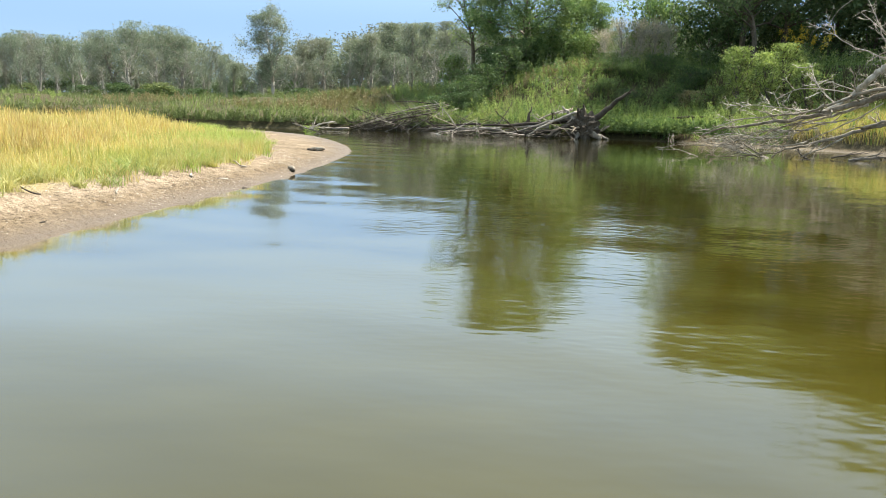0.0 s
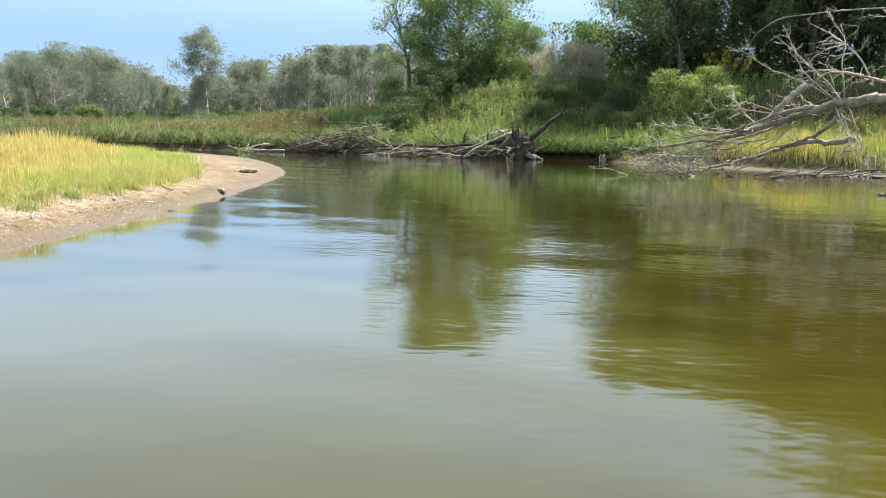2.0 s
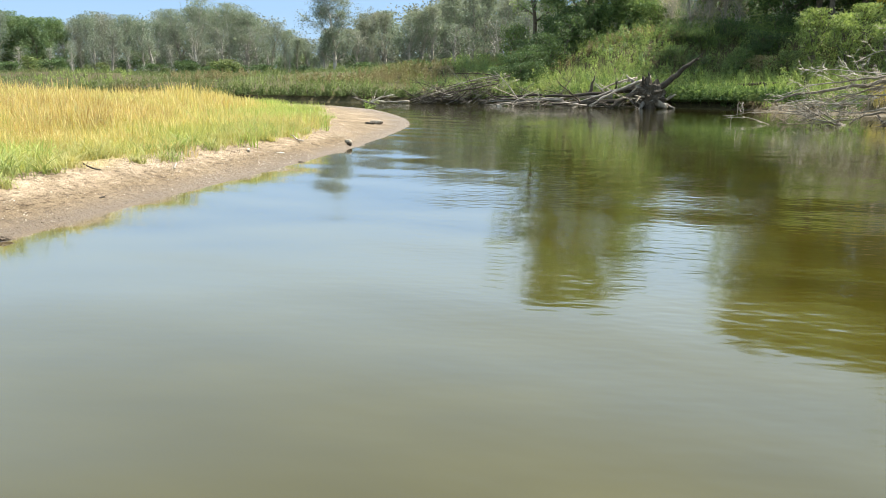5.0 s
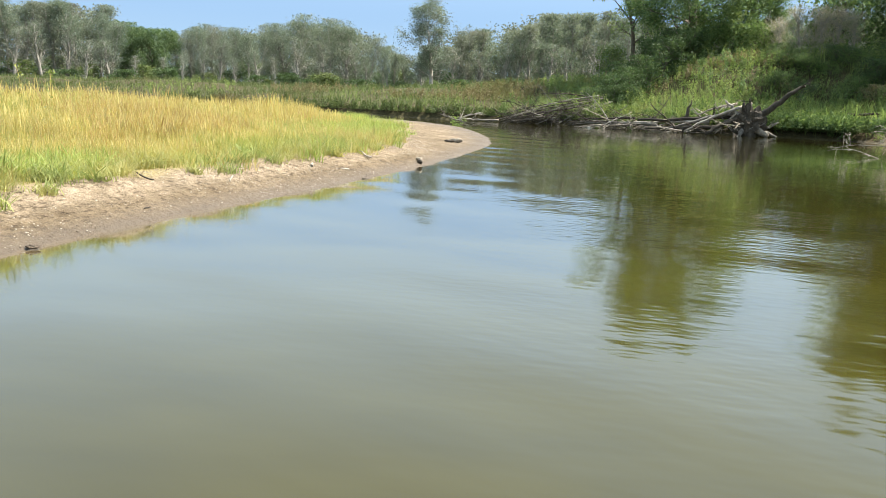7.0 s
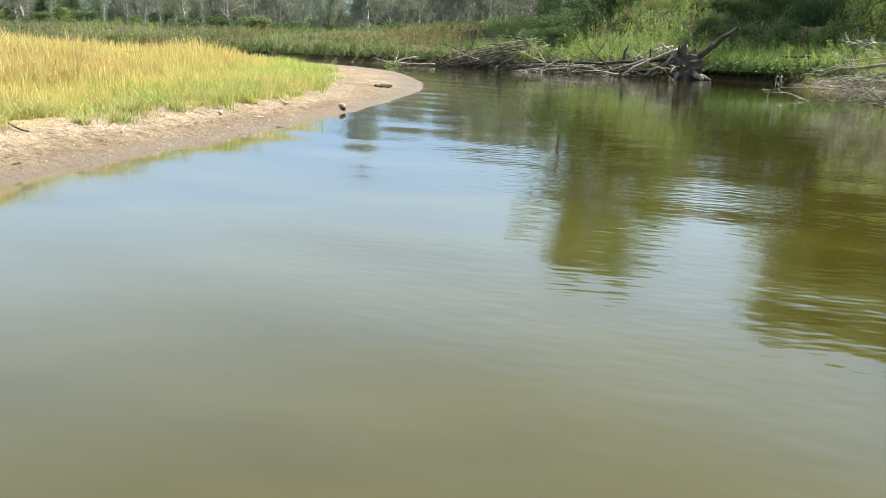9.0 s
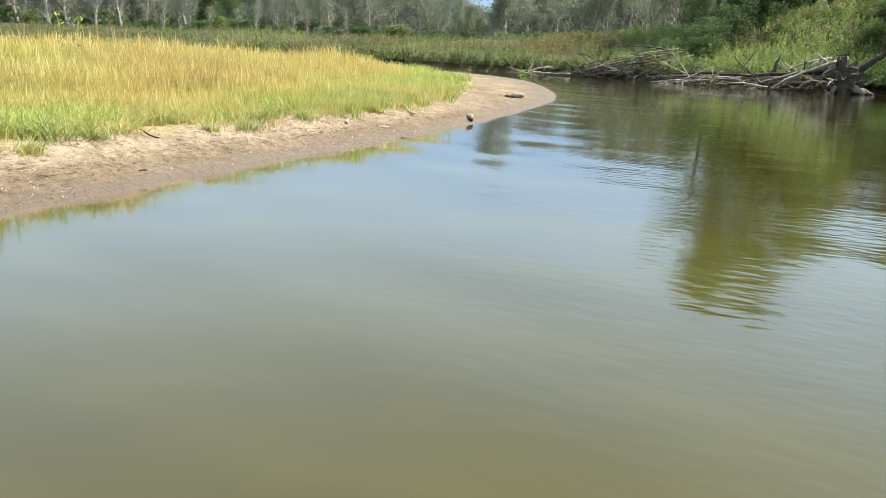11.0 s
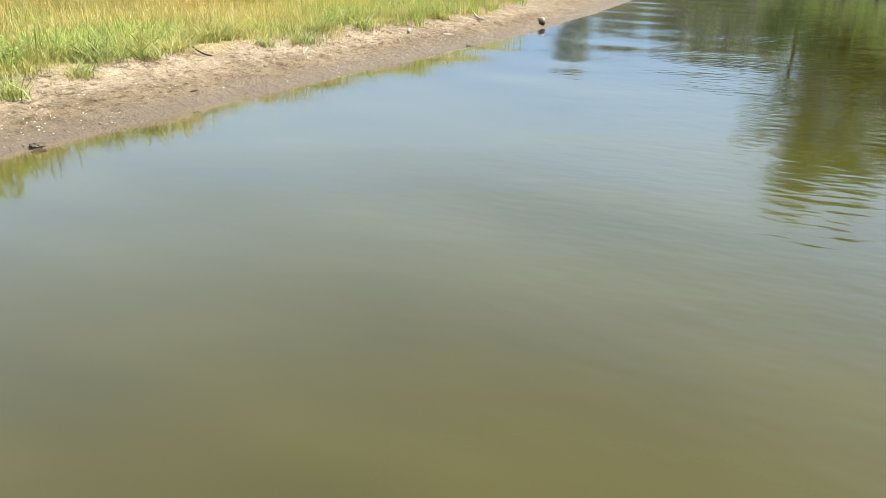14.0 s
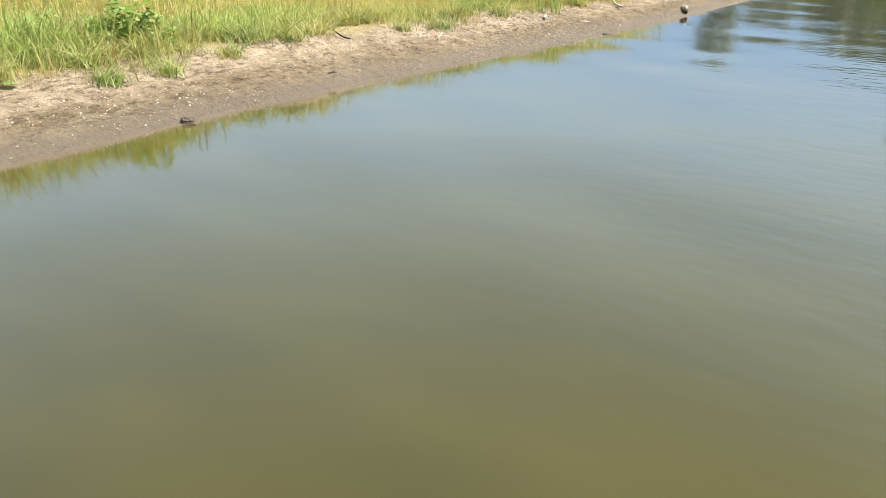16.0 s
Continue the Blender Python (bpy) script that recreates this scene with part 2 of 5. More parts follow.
DRYWEED = foliage("reddish_dry_weeds", (0.17, 0.14, 0.07), (0.245, 0.20, 0.105), (0.33, 0.28, 0.155), 0.4, (0.16, 0.17, 0.06), 0.3, 0.3)
GREYTWIG = foliage("grey_twigs", (0.11, 0.12, 0.09), (0.155, 0.165, 0.125), (0.21, 0.22, 0.17), 0.2, (0.19, 0.23, 0.15), 0.5, 0.35)
BARK = bark("grey_bark", (0.10, 0.085, 0.065), (0.21, 0.185, 0.15))
PALEBARK = bark("pale_poplar_bark", (0.26, 0.245, 0.215), (0.50, 0.475, 0.43), 3.0)
DEADWOOD = bark("weathered_dead_wood", (0.30, 0.265, 0.22), (0.66, 0.61, 0.53), 5.0)
DRYBARK = bark("brown_dead_bark", (0.19, 0.16, 0.125), (0.55, 0.48, 0.385), 4.0)
GREYWOOD = bark("grey_driftwood", (0.12, 0.106, 0.092), (0.36, 0.33, 0.29), 5.0)
MUD = bark("dried_mud", (0.06, 0.046, 0.033), (0.19, 0.15, 0.115), 25.0)
DARKWOOD = bark("dark_wood", (0.035, 0.029, 0.023), (0.11, 0.092, 0.072), 5.0)


# ---- mesh helpers ----
def mesh_np(name, verts, faces, mat, along=None, smooth=False):
    """One mesh from arrays: faces is a list of index arrays, one array for each number of corners."""
    me = bpy.data.meshes.new(name)
    verts = np.asarray(verts, np.float32).reshape(-1, 3)
    me.vertices.add(len(verts))
    me.vertices.foreach_set("co", verts.ravel())
    faces = [np.asarray(f, np.int32) for f in faces if len(f)]
    loops = np.concatenate([f.ravel() for f in faces])
    sizes = np.concatenate([np.full(len(f), f.shape[1], np.int32) for f in faces])
    me.loops.add(len(loops))
    me.loops.foreach_set("vertex_index", loops)
    me.polygons.add(len(sizes))
    me.polygons.foreach_set("loop_start", np.concatenate([[0], np.cumsum(sizes)[:-1]]).astype(np.int32))
    if smooth:
        me.polygons.foreach_set("use_smooth", np.ones(len(sizes), bool))
    if along is not None:
        at = me.attributes.new("along", "FLOAT", "POINT")
        at.data.foreach_set("value", np.asarray(along, np.float32))
    me.update(calc_edges=True)
    me.materials.append(mat)
    return me


def blades(rng, base, height, width, lean, head=None, segs=3):
    """Grass blades: ribbons that taper and bend; head widens them near the top."""
    n = len(base)
    ang = rng.uniform(0, 2 * np.pi, n)
    wide = np.stack([np.cos(ang), np.sin(ang), np.zeros(n)], 1)
    ang2 = rng.uniform(0, 2 * np.pi, n)
    way = np.stack([np.cos(ang2), np.sin(ang2), np.zeros(n)], 1)
    prof = [1.0, 0.85, 0.6, 0.12] if segs == 3 else [1.0, 0.7, 0.06]
    if head:
        prof = [0.8, 0.55, head, 0.15]
        segs = 3
    hs = [0.0, 0.4, 0.75, 1.0] if segs == 3 else [0.0, 0.55, 1.0]
    V, A = [], []
    for s, p in zip(hs, prof):
        c = base + np.stack([np.zeros(n), np.zeros(n), height * (s - 0.25 * (lean * s) ** 2)], 1) + way * (height * lean * s * s)[:, None]
        for sg in (-1, 1):
            V.append(c + wide * (sg * 0.5 * width * p)[:, None])
            A.append(np.full(n, s))
    V, A = np.stack(V, 1), np.stack(A, 1)
    k = V.shape[1]
    o = (np.arange(n) * k)[:, None]
    F = np.concatenate([o + np.array([2 * i, 2 * i + 1, 2 * i + 3, 2 * i + 2]) for i in range(segs)])
    return V.reshape(-1, 3), F, A.ravel()


def leaf_cards(rng, centre, size, flat=0.0, tri=False):
    """Small pointed leaves (a folded diamond each) turned every way."""
    n = len(centre)
    d = rng.normal(size=(n, 3))
    d[:, 2] -= 0.3
    d /= np.linalg.norm(d, axis=1)[:, None]
    e = np.cross(d, rng.normal(size=(n, 3)))
    e[:, 2] *= 1 - flat
    e /= np.linalg.norm(e, axis=1)[:, None] + 1e-9
    s = (size * rng.uniform(0.6, 1.35, n))[:, None]
    if tri:
        V = np.stack([centre - d * s * 0.5 - e * s * 0.3, centre - d * s * 0.4 + e * s * 0.35, centre + d * s * 0.55], 1)
        return V.reshape(-1, 3), (np.arange(n) * 3)[:, None] + np.arange(3)
    V = np.stack([centre - d * s * 0.5, centre + e * s * 0.32 - d * s * 0.05, centre + d * s * 0.5, centre - e * s * 0.32 - d * s * 0.05], 1)
    return V.reshape(-1, 3), (np.arange(n) * 4)[:, None] + np.arange(4)


def tube(points, radii, sides=6, wobble=0.0, rng=None):
    """A tapering tube along points, closed at both ends."""
    p, r = np.asarray(points, float), np.asarray(radii, float)
    t = np.gradient(p, axis=0)
    t /= np.linalg.norm(t, axis=1)[:, None] + 1e-9
    ref = np.array([0.31, 0.17, 0.93]) if abs(t[:, 2]).mean() < 0.8 else np.array([0.95, 0.2, 0.1])
    u = np.cross(t, ref)
    u /= np.linalg.norm(u, axis=1)[:, None] + 1e-9
    v = np.cross(t, u)
    a = np.arange(sides) * 2 * np.pi / sides
    rr = r[:, None] * np.ones(sides)
    if wobble and rng is not None:
        rr = rr * rng.uniform(1 - wobble, 1 + wobble, rr.shape)
    V = p[:, None] + rr[..., None] * (np.cos(a)[None, :, None] * u[:, None] + np.sin(a)[None, :, None] * v[:, None])
    m = len(p)
    i, j = np.meshgrid(np.arange(m - 1), np.arange(sides), indexing="ij")
    j2 = (j + 1) % sides
    F = np.stack([i * sides + j, i * sides + j2, (i + 1) * sides + j2, (i + 1) * sides + j], -1).reshape(-1, 4)
    V = np.concatenate([V.reshape(-1, 3), [p[0], p[-1]]])
    k = np.arange(sides)
    T = np.concatenate([np.stack([np.full(sides, m * sides), (k + 1) % sides, k], 1),
                        np.stack([np.full(sides, m * sides + 1), (m - 1) * sides + k, (m - 1) * sides + (k + 1) % sides], 1)])
    return V, F, T


def joined(pieces):
    """Several (verts, quads, tris) as one."""
    V, Q, T, o = [], [], [], 0
    for v, q, t in pieces:
        V.append(v), Q.append(q + o), T.append(t + o)
        o += len(v)
    return np.concatenate(V), [np.concatenate(Q), np.concatenate(T)]


def crooked(rng, start, way, length, steps, bend, drop=0.0):
    """A crooked line of points."""
    p, w = [np.array(start, float)], np.array(way, float)
    w /= np.linalg.norm(w)
    for _ in range(steps):
        w = w + rng.normal(size=3) * bend + np.array([0, 0, -drop])
        w /= np.linalg.norm(w)
        p.append(p[-1] + w * length / steps)
    return np.array(p)


def part(name, me, parent, label=""):
    ob = new(name, me)
    ob.parent = parent
    return tagged(ob, label)


def empty(name, x, y, z=0.0, rz=0.0):
    ob = new(name)
    ob.matrix_world = pose(x, y, z, 0, 0, rz)
    return ob

# ---- the river's outline and the ground ----
LEFT_SHORE = [(-4.5, -70), (-3.4, -25), (-3.0, -6), (-2.95, 0), (-2.9, 3.2), (-2.88, 4.5), (-2.77, 5.8), (-2.6, 7.4), (-2.4, 9.0), (-2.2, 11.0),
              (-2.1, 13.4), (-2.06, 15.7), (-2.15, 17.8), (-2.65, 20.6), (-3.6, 24.2), (-4.75, 27.5), (-6.1, 30.0), (-8.0, 32.2), (-11.5, 34.0),
              (-18, 36.0), (-34, 38.5), (-70, 44), (-130, 60)]
FAR_SHORE = [(-130, 68), (-70, 52), (-34, 44.5), (-18, 40.2), (-11, 37.9), (-8.4, 37.4), (-5.9, 36.9), (-2.4, 36.4), (0.5, 35.6), (2.6, 34.4), (5.0, 33.6),
             (7.5, 33.2), (9.3, 32.0), (11.0, 29.0), (12.7, 26.2), (14.0, 24.0), (15.2, 21.0), (16.2, 16), (16.8, 8), (17, 0), (17, -25), (16, -70)]
RIVER = np.array(LEFT_SHORE + FAR_SHORE, float)
N_LEFT = len(LEFT_SHORE)


def shore(x, y):
    """Distance to the water's edge (negative in the water), and whether the nearest edge is the low bar's."""
    x, y = np.asarray(x, float), np.asarray(y, float)
    best, bar, inside = np.full(x.shape, 1e9), np.zeros(x.shape, bool), np.zeros(x.shape, bool)
    m = len(RIVER)
    for i in range(m):
        (ax, ay), (bx, by) = RIVER[i], RIVER[(i + 1) % m]
        ex, ey = bx - ax, by - ay
        s = np.clip(((x - ax) * ex + (y - ay) * ey) / (ex * ex + ey * ey), 0, 1)
        d = np.hypot(x - ax - s * ex, y - ay - s * ey)
        near = d < best
        best, bar = np.where(near, d, best), np.where(near, i < N_LEFT - 1, bar)
        cross = ((ay > y) != (by > y)) & (x < ax + (y - ay) / (ey if ey else 1e-9) * ex)
        inside ^= cross
    return np.where(inside, -best, best), bar


def smooth(a, b, v):
    s = np.clip((v - a) / (b - a), 0, 1)
    return s * s * (3 - 2 * s)


def waves(x, y, k, seed):
    """Gentle unevenness, about -1 to 1."""
    r = np.random.default_rng(seed)
    out = np.zeros(np.shape(x))
    for i in range(7):
        a, f, ph = r.uniform(0, 6.28), k * r.uniform(0.5, 2.2), r.uniform(0, 6.28)
        out = out + np.sin((x * np.cos(a) + y * np.sin(a)) * f + ph) / 3.2
    return out


def land(x, y):
    """Height of the ground, and how sandy it is."""
    x, y = np.asarray(x, float), np.asarray(y, float)
    d, bar = shore(x, y)
    # low bar: sloping sand, then nearly flat; broad flat sand at its tip
    wide = 0.85 + 1.4 * smooth(11, 18, y) + 1.6 * smooth(18, 30, y) + 0.12 * waves(x, y, 1.3, 3)
    zb = (0.23 - 0.08 * smooth(12, 20, y)) * np.clip(d / wide, 0, 1) ** 0.85 + 0.10 * smooth(1, 6, d) + 0.012 * waves(x, y, 5, 4) * smooth(0, 0.4, d)
    sand_b = 1 - smooth(0.9, 1.15, d / wide + 0.1 * waves(x, y, 3, 9))
    # high bank: a cut edge, a green slope, a plateau that climbs to the right
    top = 1.2 + 0.8 * smooth(-16, -3, x) + 1.6 * smooth(-3, 13, x) + 0.15 * waves(x, y, 0.12, 5)
    bench = 0.85 + 0.35 * smooth(-6, 4, x)
    wide_b = 6.5 - 2.0 * smooth(-6, 6, x) + 0.5 * waves(x, y, 0.4, 15)
    steep = 3.2 + 1.2 * smooth(2, 14, x)
    beach = 0.9 * smooth(8, 11, x) * smooth(34, 30, y)
    dd = np.maximum(d - beach, 0)
    cut = 0.42 + 0.10 * waves(x, y, 0.9, 6)
    zf = 0.10 * np.clip(d / 0.9, 0, 1) + cut * smooth(0.0, 0.45, dd) + (bench - cut) * np.clip((dd - 0.3) / wide_b, 0, 1) + (top - bench) * smooth(wide_b - 0.5, wide_b + steep, dd)
    zf = zf + (0.08 * waves(x, y, 0.8, 7) + 0.13 * waves(x, y, 0.35, 8)) * smooth(0.5, 5, d)
    sand_f = 0.85 * (1 - smooth(-0.1, 0.2, dd)) * smooth(8.0, 10.0, x) * smooth(34, 31, y)
    z = np.where(bar, zb, zf)
    far = smooth(60, 200, np.hypot(x, y))
    z = np.where(d < 0, np.maximum(-0.9, d * 0.28) - 0.02, np.maximum(z, 0.012 * np.clip(d / 0.1, 0, 1)))
    return z + far * 0.3 * (d > 0), np.where(bar, sand_b, sand_f) * (d < 6) + 0.0


def spaced(stops):
    """Grid lines: (from, to, step) stretches."""
    return np.unique(np.concatenate([np.arange(a, b, s) for a, b, s in stops]).round(3))


gx = spaced([(-900, -200, 100), (-200, -60, 14), (-60, -14, 1.6), (-14, -6, 0.5), (-6, -1.5, 0.09), (-1.5, 3, 0.5), (3, 20, 0.35), (20, 50, 0.9), (50, 200, 15), (200, 901, 100)])
gy = spaced([(-900, -100, 100), (-100, -4, 6), (-4, 2, 0.4), (2, 14, 0.12), (14, 22, 0.2), (22, 48, 0.3), (48, 70, 1.0), (70, 200, 10), (200, 901, 100)])
X, Y = np.meshgrid(gx, gy)
Z, SAND = land(X, Y)
nx, ny = len(gx), len(gy)
ii, jj = np.meshgrid(np.arange(ny - 1), np.arange(nx - 1), indexing="ij")
quads = np.stack([ii * nx + jj, ii * nx + jj + 1, (ii + 1) * nx + jj + 1, (ii + 1) * nx + jj], -1).reshape(-1, 4)
me = mesh_np("ground", np.stack([X, Y, Z], -1), [quads], GROUND, smooth=True)
at = me.attributes.new("sand", "FLOAT", "POINT")
at.data.foreach_set("value", SAND.ravel().astype(np.float32))
dist = shore(X, Y)[0]
at = me.attributes.new("dry", "FLOAT", "POINT")
on_bar = shore(X, Y)[1]
tip = smooth(11, 16, Y)
dryness = (1 - 0.3 * smooth(5.0, 9.0, Y) - 0.25 * tip) * smooth(0.32 - 0.22 * tip, 0.66 - 0.31 * tip, dist / (0.85 + 1.0 * smooth(11, 18, Y))) * on_bar
at.data.foreach_set("value", dryness.ravel().astype(np.float32))
at = me.attributes.new("litter", "FLOAT", "POINT")
at.data.foreach_set("value", on_bar.ravel().astype(np.float32))
tagged(new("ground", me), "sandy river bar and grassy earth banks of a meander", "ground", kind="structure")

lx = spaced([(-135, -15, 6), (-15, -4, 0.8), (-4, -1, 0.08), (-1, 17, 1.0), (17, 41, 6)])
ly = spaced([(-75, -3, 6), (-3, 32, 0.4), (32, 76, 4)])
wx, wy = np.meshgrid(lx, ly)
ii, jj = np.meshgrid(np.arange(len(ly) - 1), np.arange(len(lx) - 1), indexing="ij")
k = len(lx)
quads = np.stack([ii * k + jj, ii * k + jj + 1, (ii + 1) * k + jj + 1, (ii + 1) * k + jj], -1).reshape(-1, 4)
me = mesh_np("water", np.stack([wx, wy, 0 * wx], -1), [quads], WATER, smooth=True)
d, bar = shore(wx, wy)
at = me.attributes.new("shallow", "FLOAT", "POINT")
at.data.foreach_set("value", (0.9 * np.exp(-np.maximum(-d, 0) / 0.07) * bar).ravel().astype(np.float32))
at = me.attributes.new("ruffle", "FLOAT", "POINT")
at.data.foreach_set("value", (smooth(0.2, 2.6, -d) * (0.1 + 0.9 * smooth(2.5, 13.0, wy))).ravel().astype(np.float32))
at = me.attributes.new("stir", "FLOAT", "POINT")
at.data.foreach_set("value", (0.12 + 0.88 * smooth(-1.8, 1.6, wx + 0.12 * (wy - 6))).ravel().astype(np.float32))
tagged(new("water", me), "calm murky olive-green river water with faint ripples", "water", kind="structure")


def on_land(x, y, sink=0.02):
    z, _ = land(x, y)
    return np.stack([np.asarray(x, float), np.asarray(y, float), z - sink], 1)


# ---- trees ----
def tree_meshes(name, seed, height, radius, leaves, leaf, wood, leafmat, low=0.22, shape=0.5, limbs=16, spread=0.55, gaps=0.0, twigs=5, clump=0.5, lean=0.0, far=False, bare=0.0, crook=0.06, thick=1.0, show=1):
    """Trunk with limbs, and a crown of many small leaves round the outer twigs. shape: where the crown is widest; bare: share of the height with few leaves."""
    rng = np.random.default_rng(seed)
    tr = crooked(rng, (0, 0, 0), (lean, 0.0, 1), height * 0.96, 9, crook)
    r0 = (height * 0.017 + 0.03) * thick
    rad = r0 * (1 - np.linspace(0, 1, len(tr)) ** 1.1) + 0.012
    rad[0] *= 1.35
    woods = [tube(tr, rad, 5 if far else 8, 0.12, rng)]
    nodes = []
    for k in range(limbs):
        f = low + (0.97 - low) * (k + rng.uniform(0, 0.8)) / limbs
        i = min(int(f * 9), 8)
        s = tr[i] + (tr[i + 1] - tr[i]) * (f * 9 - i)
        prof = math.sin(math.pi * min(max(((f - low * 0.6) / (1.02 - low * 0.6)) ** (math.log(0.5) / math.log(max(shape, 0.05))), 0), 1)) ** 0.7
        L = radius * (0.35 + 0.75 * prof) * rng.uniform(0.7, 1.15)
        a = k * 2.4 + rng.uniform(-0.5, 0.5)
        up = spread + 0.7 * f
        limb = crooked(rng, s, (math.cos(a), math.sin(a), up), L, 5, 0.14)
        rl = max(rad[i] * 0.5, 0.02 * thick)
        woods.append(tube(limb, np.linspace(rl, 0.012 * thick, 6), 3 if far else 5))
        for q in range(twigs):
            g = rng.uniform(0.3, 1.0)
            j = min(int(g * 5), 4)
            b = limb[j] + (limb[j + 1] - limb[j]) * (g * 5 - j)
            w = limb[j + 1] - limb[j]
            w = w / np.linalg.norm(w) + rng.normal(size=3) * 0.75
            w[2] += 0.25
            tw = crooked(rng, b, w, L * rng.uniform(0.25, 0.5), 3, 0.2)
            if not far or q < show:
                woods.append(tube(tw[::3] if far else tw, np.linspace(rl * 0.35 + 0.006, 0.006 * thick, 2 if far else 4), 3 if far else 4))
            if rng.uniform() > gaps and (b[2] > bare * height or rng.uniform() < 0.4):
                nodes += list(tw[1:]) + [limb[-1]]
    nodes = np.array(nodes)
    pick = rng.integers(0, len(nodes), leaves)
    c = nodes[pick] + rng.normal(size=(leaves, 3)).clip(-1.15, 1.15) * np.array([clump, clump, clump * 0.8]) * radius * 0.22
    if far:
        stray = c[:, 2] > np.quantile(c[:, 2], 0.97)
        c[stray] = c[~stray][rng.integers(0, int((~stray).sum()), int(stray.sum()))] + rng.normal(size=(int(stray.sum()), 3)) * 0.02 * radius
    V, F = leaf_cards(rng, c, leaf, 0.0, far)
    wv, wf = joined(woods)
    return mesh_np(name + "_trunk", wv, wf, wood, smooth=True), mesh_np(name + "_crown", V, [F], leafmat)


def plant_tree(kind, meshes, x, y, label, group="", scale=1.0, rz=0.0, wide=1.0, category="tree"):
    t = empty(kind, x, y, float(land([x], [y])[0][0]) - 0.05, rz)
    t.scale = (scale * wide, scale * wide, scale)
    part("trunk", meshes[0], t)
    part("crown", meshes[1], t)
    return tagged(t, label, category, group)


poplars = [tree_meshes("poplar", 11 + k, 10.0, 2.6, 5200, 0.185, PALEBARK, POPLAR, low=0.05, shape=0.5, limbs=26, spread=2.2, gaps=0.08, clump=0.8, far=True, bare=0.22, thick=1.3) for k in range(4)]
roundish = [tree_meshes("willow", 31 + k, 10.0, 3.3, 5800, 0.185, PALEBARK, POPLAR, low=0.05, shape=0.5, limbs=28, spread=1.7, gaps=0.03, clump=0.85, far=True, bare=0.2, thick=1.2) for k in range(4)]
dense = [tree_meshes("ash", 51 + k, 10.0, 3.8, 8000, 0.28, BARK, DARKTREE, low=0.04, shape=0.5, limbs=28, spread=0.5, gaps=0.0, clump=0.8, far=True) for k in range(2)]
backs = [tree_meshes("back_willow", 61 + k, 10.0, 4.6, 2400, 0.40, BARK, GREYTWIG, low=0.02, shape=0.45, limbs=18, spread=0.8, gaps=0.0, twigs=3, clump=1.2, far=True) for k in range(2)]

saplings = [tree_meshes("sapling", 21 + k, 10.0, 2.6, 1500, 0.18, PALEBARK, POPLAR, low=0.05, shape=0.5, limbs=26, spread=1.6, gaps=0.35, twigs=6, clump=0.8, far=True, bare=0.6, thick=1.6, show=3) for k in range(2)]

# far line of trees: height of its skyline (degrees) along the compass
rng = np.random.default_rng(5)
SKY_AZ = [-62, -50, -42, -37, -34.3, -33.5, -31, -28, -25.6, -22, -18.5, -15.8, -13.6, -11.5, -8, -5, -3, 0, 4, 12, 20]
SKY_EL = [5.2, 5.5, 5.2, 5.8, 4.4, 3.9, 3.9, 4.7, 4.3, 5.3, 5.0, 3.5, 3.4, 4.8, 5.6, 6.2, 7.0, 6.6, 6.4, 6.2, 6.5]
az = -64.0
while az < 20:
    D = rng.uniform(92, 112)
    x, y = D * math.sin(radians(az)), D * math.cos(radians(az))
    zt = 0.95 + D * math.tan(radians(float(np.interp(az, SKY_AZ, SKY_EL)))) - float(land([x], [y])[0][0])
    if -34.5 < az < -31.2:
        plant_tree("ash_tree", dense[int(rng.integers(2))], x, y, "dark green leafy tree at the edge of the wood", "far wood", zt / 10.6, rng.uniform(0, 360), 1.0)
    elif az < -36 or -16 < az:
        plant_tree("poplar_tree", poplars[int(rng.integers(4))], x, y, "slender grey-green poplar with pale bare limbs", "far wood", zt * rng.uniform(0.90, 1.03) / 10.6, rng.uniform(0, 360), rng.uniform(1.0, 1.35))
    else:
        plant_tree("willow_tree", roundish[int(rng.integers(4))], x, y, "rounded grey-green willow in the far wood", "far wood", zt * rng.uniform(0.90, 1.02) / 10.6, rng.uniform(0, 360), rng.uniform(0.9, 1.15))
    az += rng.uniform(0.62, 0.95)
# pale saplings and half-bare poplars along the front of the wood
az = -62.0
while az < 6:
    D = rng.uniform(86, 92)
    x, y = D * math.sin(radians(az)), D * math.cos(radians(az))
    zt = 0.95 + D * math.tan(radians(float(np.interp(az, SKY_AZ, SKY_EL)))) - float(land([x], [y])[0][0])
    plant_tree("poplar_tree", saplings[int(rng.integers(2))], x, y, "half-bare young poplar with pale stems at the wood's edge", "far wood", zt * rng.uniform(0.5, 0.85) / 10.6, rng.uniform(0, 360), rng.uniform(1.0, 1.5))
    az += rng.uniform(1.0, 1.9)
# a second row behind closes the gaps
az = -60.0
while az < 34:
    D = rng.uniform(120, 135)
    x, y = D * math.sin(radians(az)), D * math.cos(radians(az))
    zt = 0.95 + D * math.tan(radians(float(np.interp(az, SKY_AZ, SKY_EL)) * 0.82)) - float(land([x], [y])[0][0])
    plant_tree("willow_tree", backs[int(rng.integers(2))], x, y, "rounded grey-green willow in the far wood", "far wood", zt / 10.6, rng.uniform(0, 360), 1.25)
    az += rng.uniform(1.0, 1.5)
lone = tree_meshes("lone_poplar", 77, 10.0, 2.7, 17000, 0.12, PALEBARK, POPLAR, low=0.2, shape=0.5, limbs=30, spread=0.95, gaps=0.08, clump=0.55, bare=0.3, crook=0.02)
plant_tree("poplar_tree", lone, -19.1, 84.7, "tall slender silvery poplar standing above the wood", scale=0.97, rz=40, wide=1.35)

